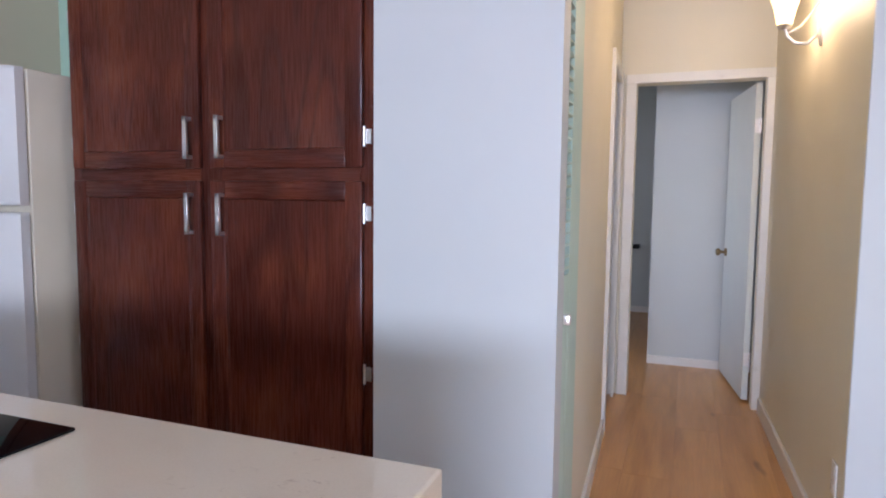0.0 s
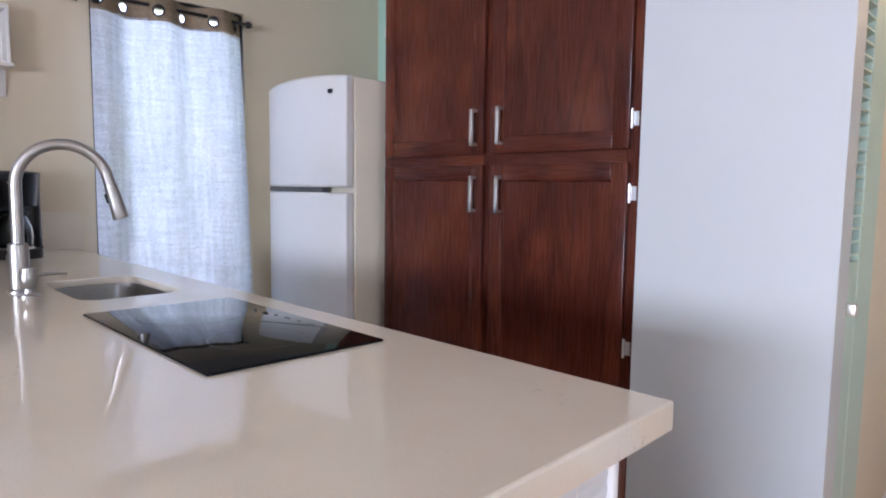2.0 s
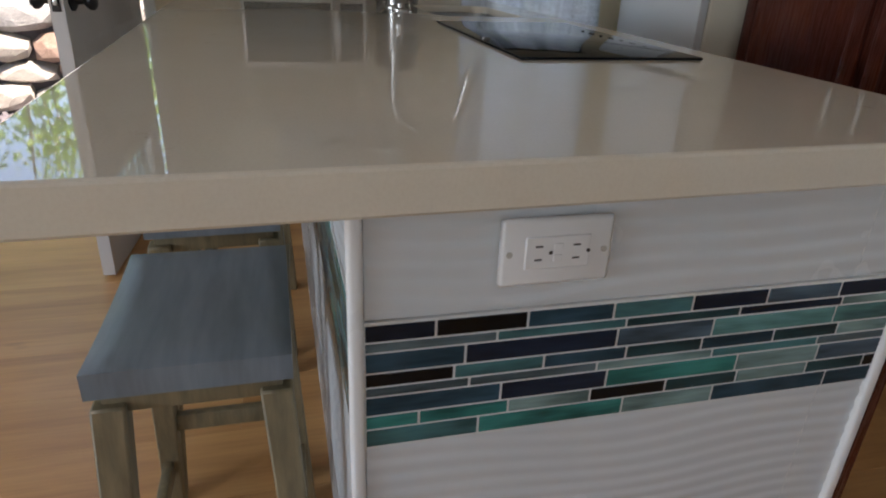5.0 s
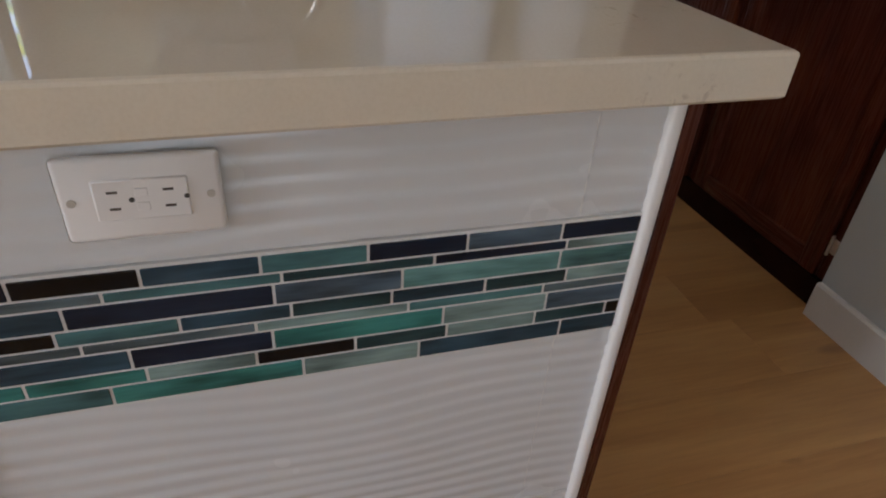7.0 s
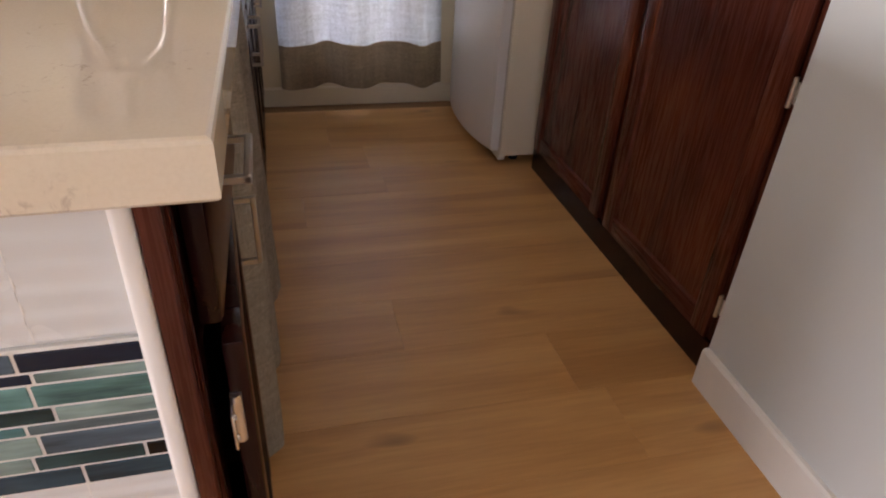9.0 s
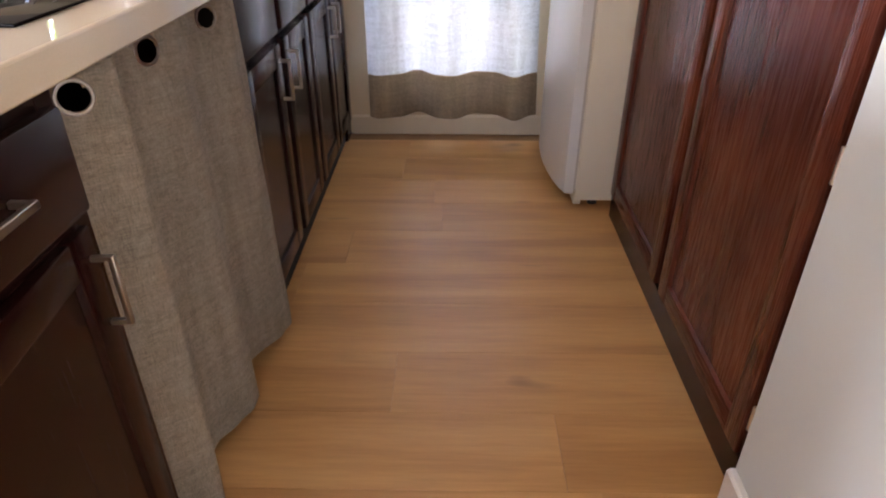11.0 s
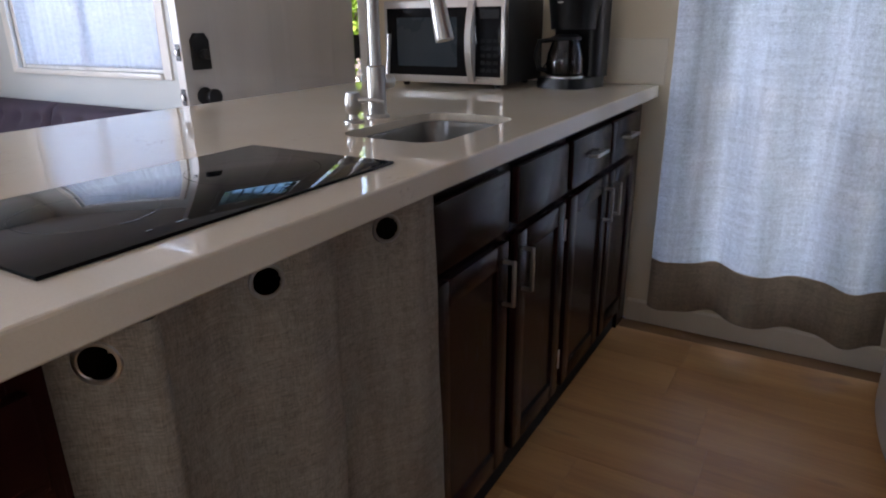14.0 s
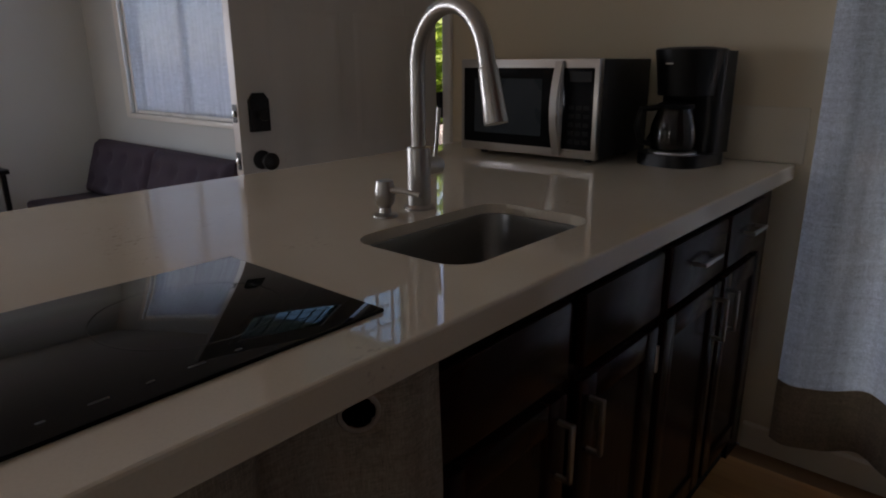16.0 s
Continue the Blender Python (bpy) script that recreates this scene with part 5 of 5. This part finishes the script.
part("hook_rail", boxed(WEST, WEST + 0.012, A0 + 0.004, A1 - 0.004, 1.527, Z0 - 0.004, 0.002), TRIM, shelf)
for k in range(5):
    y = -0.735 + 0.110 * k
    hook = part("coat_hook", boxed(WEST + 0.012, WEST + 0.015, y - 0.008, y + 0.008, 1.548, 1.608, 0.001, 1), BRONZE, shelf, "dark metal double coat hook")
    part("prong", lathe(tube(bmesh.new(), [(WEST + 0.014, y, 1.560), (WEST + 0.034, y, 1.548), (WEST + 0.044, y, 1.562)], 0.0032, 8), [(0.001, -0.005), (0.005, -0.003), (0.005, 0.003), (0.001, 0.005)], (WEST + 0.044, y, 1.566), seg=10), BRONZE, hook)
    for s in (-1, 1):
        part("prong", lathe(tube(bmesh.new(), [(WEST + 0.014, y + s * 0.004, 1.592), (WEST + 0.04, y + s * 0.010, 1.600), (WEST + 0.055, y + s * 0.015, 1.616)], 0.0032, 8), [(0.001, -0.006), (0.006, -0.003), (0.006, 0.003), (0.001, 0.006)], (WEST + 0.055, y + s * 0.015, 1.620), seg=10), BRONZE, hook)

# ---- kitchen curtain ----
def drape_at(u, z):
    f = (2.0 - z) / 1.9
    fold = 0.042 * math.sin((u - 0.055) * 2 * math.pi / 0.262 + 0.6) + 0.006 * math.sin(u * 41 + z * 1.7) * f + 0.004 * math.sin(u * 23 - z * 2.3)
    hem = (0.007 * math.sin(u * 24 + 0.6) + 0.003 * math.sin(u * 57)) * max(0.0, f - 0.5) * 2 if z < 0.4 else 0.0
    return (WEST + 0.062 + fold, u + 0.11 * f * (u - 0.055), z + hem)


drape = thing("window_curtain", (WEST + 0.06, 0.42, 0.1), "white linen eyelet curtain with taupe hems, drawn across the window", "curtain")
HOLES = [(0.075 + 0.125 * k, 1.950) for k in range(6)]
part("cloth", hung_cloth((0.055, 0.735), 0.300, 1.915, drape_at, [(0.4, 1.9)], 0.0, 0.008), CURTAIN, drape)
part("top_band", hung_cloth((0.055, 0.735), 1.915, 2.01, lambda u, z: (drape_at(u, z)[0] + 0.0, *drape_at(u, z)[1:]), HOLES, 0.021, 0.005), HEM, drape, "doubled taupe heading with eyelets")
part("bottom_hem", hung_cloth((0.055, 0.735), 0.105, 0.300, drape_at, [(0.4, 0.29)], 0.0, 0.008), HEM, drape, "doubled taupe hem")
for u, z in HOLES:
    a, b = Vector(drape_at(u - 0.01, z)), Vector(drape_at(u + 0.01, z))
    part("eyelet", eyelet(drape_at(u, z), Vector(((b - a).y, -(b - a).x, 0)), 0.0225, 0.004), BRONZE, drape)
rail = thing("curtain_pole", (WEST, 0.42, 1.95), "dark bronze curtain pole over the window", "curtain rod")
part("pole", rod(bmesh.new(), (WEST + 0.062, -0.01, 1.972), (WEST + 0.062, 0.745, 1.972), 0.008), BRONZE, rail)
for y, s in ((-0.01, -1), (0.745, 1)):
    part("finial", lathe(bmesh.new(), [(0.009, 0), (0.014, 0.006), (0.018, 0.018), (0.012, 0.032), (0.003, 0.038)], (WEST + 0.062, y, 1.972), (0, s, 0)), BRONZE, rail)
    part("bracket", rod(boxed(WEST, WEST + 0.004, y - s * 0.03 - 0.012, y - s * 0.03 + 0.012, 1.945, 2.0), (WEST + 0.003, y - s * 0.03, 1.972), (WEST + 0.062, y - s * 0.03, 1.972), 0.006), BRONZE, rail)

# ---- wall lamp in the passage ----
SX, SY = RIGHT(2.29), 2.29
sconce = thing("wall_lamp", (SX, SY, 1.86), "lit nickel wall lamp with a frosted bell shade", "lamp")
part("back_plate", lathe(bmesh.new(), [(0.052, 0), (0.052, 0.006), (0.044, 0.012), (0.02, 0.018), (0.006, 0.02)], (SX, SY, 1.93), (-1, 0, 0), 28, (0.62, 1.4)), CHROME, sconce)
part("arm", tube(bmesh.new(), [(SX - 0.015, SY, 1.905), (SX - 0.05, SY, 1.872), (SX - 0.095, SY, 1.876), (SX - 0.125, SY, 1.905), (SX - 0.135, SY, 1.94)], 0.007, 12), CHROME, sconce)
part("scroll", tube(bmesh.new(), [(SX - 0.015, SY, 2.03), (SX - 0.04, SY, 1.99), (SX - 0.08, SY, 1.94), (SX - 0.13, SY, 1.915)], 0.005, 10), CHROME, sconce)
part("cup", lathe(bmesh.new(), [(0.010, 0), (0.022, 0.004), (0.030, 0.016), (0.028, 0.018)], (SX - 0.137, SY, 1.933)), CHROME, sconce)
part("shade", lathe(bmesh.new(), [(0.028, 0), (0.034, 0.03), (0.043, 0.07), (0.058, 0.115), (0.074, 0.14), (0.071, 0.14), (0.055, 0.115), (0.040, 0.07), (0.031, 0.03), (0.025, 0.004)], (SX - 0.137, SY, 1.947), seg=32), SHADE_GLASS, sconce, "glowing frosted glass bell shade").visible_shadow = False

# ---- stools under the overhang ----


def stool(m, label):
    s = thing("bar_stool", label=label, category="stool", group="stools at the peninsula", local=m)
    bm = bmesh.new()
    n = 14
    top, low = [], []
    for i in range(n + 1):
        y = -0.12 + 0.24 * i / n
        for j in range(n + 1):
            x = -0.165 + 0.33 * j / n
            edge = min((0.165 - abs(x)), (0.12 - abs(y)))
            rise = 0.006 * (x / 0.165) ** 2 - max(0, 0.012 - edge) ** 2 * 40
            top.append(bm.verts.new((x, y, 0.614 + rise)))
            low.append(bm.verts.new((x, y, 0.578)))
    w = n + 1
    for i in range(n):
        for j in range(n):
            bm.faces.new([top[i * w + j], top[i * w + j + 1], top[(i + 1) * w + j + 1], top[(i + 1) * w + j]])
            bm.faces.new([low[(i + 1) * w + j], low[(i + 1) * w + j + 1], low[i * w + j + 1], low[i * w + j]])
    for j in range(n):
        for k, l in (((0, j), (0, j + 1)), ((n, j + 1), (n, j)), ((j + 1, 0), (j, 0)), ((j, n), (j + 1, n))):
            a, b = k[0] * w + k[1], l[0] * w + l[1]
            bm.faces.new((top[b], top[a], low[a], low[b]))
    part("seat", bm, SEATWOOD, s, "slate blue worn seat")
    part("apron", boxed(-0.150, 0.150, -0.107, 0.107, 0.545, 0.5785, 0.003), LEGWOOD, s)
    for sx in (-1, 1):
        for sy in (-1, 1):
            bm = bmesh.new()
            a, b = (sx * 0.142, sy * 0.098), (sx * 0.205, sy * 0.128)
            ring0 = [bm.verts.new((b[0] + dx, b[1] + dy, 0)) for dx, dy in ((-0.017, -0.017), (0.017, -0.017), (0.017, 0.017), (-0.017, 0.017))]
            ring1 = [bm.verts.new((a[0] + dx, a[1] + dy, 0.56)) for dx, dy in ((-0.02, -0.02), (0.02, -0.02), (0.02, 0.02), (-0.02, 0.02))]
            for k in range(4):
                bm.faces.new((ring0[k], ring0[(k + 1) % 4], ring1[(k + 1) % 4], ring1[k]))
            bm.faces.new(ring0[::-1])
            bm.faces.new(ring1)
            bmesh.ops.bevel(bm, geom=list(bm.edges), offset=0.003, segments=1, affect='EDGES')
            part("leg", bm, LEGWOOD, s)
    for sy in (-1, 1):
        part("stretcher", boxed(-0.185, 0.185, sy * 0.121 - 0.009, sy * 0.121 + 0.009, 0.15, 0.185, 0.003), LEGWOOD, s)
    for sx in (-1, 1):
        part("stretcher", boxed(sx * 0.178 - 0.009, sx * 0.178 + 0.009, -0.112, 0.112, 0.25, 0.285, 0.003), LEGWOOD, s)
    return s


first = stool(pose(-0.325, -0.912, 0), "low wooden stool with a slate blue saddle seat and olive legs")
copy_thing(first, pose(-0.80, -0.925, 0, 0, 0, 1.5))
copy_thing(first, pose(-1.30, -0.92, 0, 0, 0, -2))

# ---- sofa ----
sofa = thing("sofa", (-2.2, -3.6, 0), "dark aubergine sofa with tufted back cushions", "sofa")
part("base", boxed(-2.50, -1.93, -4.50, -2.45, 0.10, 0.20, 0.02), SOFA, sofa)
part("back_frame", boxed(-2.57, -2.46, -4.52, -2.48, 0.12, 0.60, 0.02), SOFA, sofa)


def tufted(y0, y1):
    """A leaning back cushion, pulled in at its buttons."""
    bm = bmesh.new()
    nu, nv = 36, 22
    w, h = y1 - y0, 0.36
    buttons = [(w * (k + 0.5) / 4, h * (r + 0.6) / 2.2) for k in range(4) for r in range(2)]
    faces = []
    for side in (1, 0):
        grid = []
        for i in range(nv + 1):
            row = []
            for j in range(nu + 1):
                u, v = w * j / nu, h * i / nv
                e = min(u, w - u, v, h - v)
                puff = 0.045 * min(1, e / 0.05) ** 0.5
                for a, b in buttons:
                    puff -= 0.030 * math.exp(-((u - a) ** 2 + (v - b) ** 2) / 0.0016)
                x = -2.47 + (0.05 + puff if side else 0.0) - 0.12 * (v / h) + 0.09
                row.append(bm.verts.new((x, y0 + u, 0.325 + v)))
            grid.append(row)
        for i in range(nv):
            for j in range(nu):
                bm.faces.new((grid[i][j], grid[i][j + 1], grid[i + 1][j + 1], grid[i + 1][j]))
        faces.append(grid)
    a, b = faces
    rim = [(0, j) for j in range(nu)] + [(i, nu) for i in range(nv)] + [(nv, j) for j in range(nu, 0, -1)] + [(i, 0) for i in range(nv, 0, -1)]
    for k in range(len(rim)):
        p, q = rim[k], rim[(k + 1) % len(rim)]
        bm.faces.new((a[p[0]][p[1]], a[q[0]][q[1]], b[q[0]][q[1]], b[p[0]][p[1]]))
    return bm


for y0, y1 in ((-4.50, -3.61), (-3.60, -2.70)):
    part("back_cushion", tufted(y0, y1), SOFA, sofa)
    part("seat_cushion", boxed(-2.44, -1.92, y0, y1, 0.20, 0.32, 0.03, 3), SOFA, sofa)
for x in (-2.45, -1.98):
    for y in (-4.45, -2.55):
        part("leg", rod(bmesh.new(), (x, y, 0), (x, y, 0.10), 0.018, 0.024), BLACK_MATT, sofa)

side = thing("side_table", (-1.57, -4.55, 0), "small dark side table against the wall", "table")
part("tabletop", boxed(-1.84, -1.31, -4.78, -4.40, 0.52, 0.55, 0.004), BLACK, side)
for x in (-1.82, -1.35):
    for y in (-4.76, -4.44):
        part("leg", boxed(x, x + 0.03, y, y + 0.03, 0, 0.52, 0.002, 1), BLACK, side)

# dark shelf in the bedroom
solo("bedroom_shelf", boxed(-0.55, -0.16, 6.30, 6.497, 0.70, 0.74, 0.004), BLACK, "dark shelf on the bedroom wall", "shelf")

# ---- outside ----
GZ = -0.14
bm = bmesh.new()
bmesh.ops.create_grid(bm, x_segments=4, y_segments=4, size=150, matrix=Matrix.Translation((-20, 0, GZ)))
solo("ground", bm, GRAVEL, "grey gravel yard", "ground", kind="structure", smooth=False)
solo("porch_slab", boxed(-3.35, WEST - 0.125, -2.8, -0.9, GZ, -0.02, 0.01), rock("concrete", (0.25, 0.25, 0.26), (0.36, 0.35, 0.35)), "concrete doorstep", "step", kind="structure")
pebble_rng = random.Random(3)
bm = bmesh.new()
for k in range(1500):
    x, y = pebble_rng.uniform(-5.0, -3.36), pebble_rng.uniform(-5.0, 1.5)
    s = pebble_rng.uniform(0.012, 0.03)
    bmesh.ops.create_icosphere(bm, subdivisions=1, radius=s, matrix=Matrix.LocRotScale((x, y, GZ + s * 0.2), Euler((pebble_rng.random() * 3, pebble_rng.random() * 3, 0)), (1, 0.8, 0.6)))
solo("gravel", bm, GRAVEL, "loose grey gravel", "gravel", kind="stuff")
wall = thing("stone_wall", (-5.1, -1.5, GZ), "rough fieldstone retaining wall in the sun", "stone wall", kind="structure")
part("core", boxed(-5.35, -5.02, -8.0, 3.5, GZ, 0.55), GRAVEL, wall)
stone_rng = random.Random(11)


def stone_mesh(k):
    bm = bmesh.new()
    bmesh.ops.create_icosphere(bm, subdivisions=2, radius=0.5)
    for v in bm.verts:
        v.co *= 1 + 0.28 * noise.noise(v.co * 1.7 + Vector((k * 7.1, 0, 0)))
        v.co = Vector([math.copysign(min(abs(c), 0.42), c) for c in v.co])
    return finish("stone", bm, STONE[k % 3], False)


kinds_of_stone = [stone_mesh(k) for k in range(6)]
row_z = GZ + 0.02
while row_z < 0.55:
    hgt = stone_rng.uniform(0.15, 0.26)
    y = -5.6
    while y < 2.4:
        wid = stone_rng.uniform(0.2, 0.46)
        ob = new("stone", stone_rng.choice(kinds_of_stone))
        ob.matrix_world = Matrix.LocRotScale((-5.02 + stone_rng.uniform(-0.03, 0.03), y + wid / 2, row_z + hgt / 2), Euler((stone_rng.uniform(-0.2, 0.2), 0, 0)), (0.3, wid * 1.16, hgt * 1.18))
        ob.parent, ob.matrix_parent_inverse = wall, Matrix.Translation((5.1, 1.5, -GZ))
        y += wid
    row_z += hgt


def shrub(name, at, spread, height, count, seed, label):
    """A bush: several leaning stems and many small pointed leaves in uneven clumps."""
    rng = random.Random(seed)
    b = thing(name, at, label, "shrub")
    base = Vector(at)
    bm, lv = bmesh.new(), bmesh.new()
    clumps = []
    for k in range(9):
        tip = base + Vector((rng.uniform(-1, 1) * spread[0], rng.uniform(-1, 1) * spread[1], height * rng.uniform(0.35, 1.0)))
        mid = base.lerp(tip, 0.5) + Vector((rng.uniform(-0.1, 0.1), rng.uniform(-0.1, 0.1), 0.05))
        tube(bm, [base + Vector((0, 0, -0.02)), mid, tip], [0.03, 0.02, 0.006], 7)
        clumps += [(tip, rng.uniform(0.25, 0.5)), (mid, rng.uniform(0.2, 0.4))]
    part("stem", bm, BARK, b)
    for k in range(count):
        c, r = rng.choice(clumps)
        p = c + Vector((rng.gauss(0, 1), rng.gauss(0, 1), rng.gauss(0, 1))) * r * 0.6
        p.z = max(p.z, base.z + 0.03)
        d, s = Vector((rng.gauss(0, 1), rng.gauss(0, 1), rng.gauss(-0.2, 0.7))).normalized(), rng.uniform(0.06, 0.14)
        w = d.orthogonal().normalized() * s * 0.28
        w.rotate(Matrix.Rotation(rng.random() * 6.28, 3, d))
        lv.faces.new([lv.verts.new(q) for q in (p, p + d * s * 0.5 + w, p + d * s, p + d * s * 0.5 - w)])
    part("foliage", lv, LEAF, b, smooth=False)
    return b


bank = bmesh.new()
box(bank, -14, -5.3, -14, 8, GZ, 0.5)
solo("raised_bed", bank, rock("soil", (0.06, 0.045, 0.03), (0.15, 0.11, 0.08)), "raised planted bed behind the stone wall", "ground", kind="structure")
for k, (x, y, sp, h, n) in enumerate([(-5.9, -4.2, (0.6, 0.8), 1.7, 2600), (-6.0, -2.6, (0.6, 0.8), 1.9, 3000), (-5.9, -1.3, (0.5, 0.7), 1.6, 2600), (-6.3, 0.0, (0.7, 0.8), 2.0, 2800), (-6.0, 1.2, (0.6, 0.7), 1.5, 2400),
                                      (-7.8, -3.5, (1.2, 1.2), 3.6, 3600), (-8.2, -1.0, (1.2, 1.3), 4.0, 3600), (-8.0, 1.8, (1.2, 1.3), 1.9, 3000), (-7.6, -6.2, (1.2, 1.3), 3.4, 3200)]):
    shrub("shrub" if h < 3 else "small_tree", (x, y, 0.49), sp, h, n, 20 + k, "bright green leafy shrub behind the wall" if h < 3 else "tall leafy green bush in the sun")
fence = thing("railing", (-4.3, -4.6, GZ), "white outdoor railing seen through the blind", "railing")
for z in (0.55, 1.0):
    part("rail", boxed(-4.32, -4.28, -6.2, -3.4, z, z + 0.06), TRIM, fence)
for k in range(12):
    part("baluster", boxed(-4.315, -4.285, -6.2 + 0.25 * k, -6.165 + 0.25 * k, GZ, 0.55 if k % 4 else 1.0), TRIM, fence)

# ---- floor: planks that run along the passage ----
floor = thing("floor", (0, 0, 0), "oak-look plank floor in warm brown", "floor", kind="structure")
slab = part("underlay", boxed(WEST, EAST, SOUTH, 6.5, -0.13, -0.004), SEAM, floor, smooth=False)
PW, PL = 0.2145, 1.22


def plank_mesh(length):
    bm = bmesh.new()
    box(bm, -PW / 2 + 0.0002, PW / 2 - 0.0002, -length / 2 + 0.0002, length / 2 - 0.0002, -0.008, 0, 0.0005, 1)
    return finish("plank", bm, PLANK, False)


whole = plank_mesh(PL)
plank_rng = random.Random(2)
x = -0.998 - PW * 7
col = -7
while x < EAST - 0.01:
    y0 = 0.29 - PL + (0 if col == 0 else 0.732 - 0.29 if col == 2 else plank_rng.uniform(0, PL))
    while y0 > SOUTH:
        y0 -= PL
    while y0 < (6.5 if -1.6 < x < 1.4 else 1.7):
        a, b = max(y0, SOUTH), min(y0 + PL, 6.5 if -1.6 < x < 1.4 else 1.7)
        if b - a > 0.03:
            me = whole if abs(b - a - PL) < 1e-6 else plank_mesh(b - a)
            ob = new("plank", me)
            ob.location = (x + PW / 2, (a + b) / 2, 0)
            ob.parent = floor
        y0 += PL
    x += PW
    col += 1
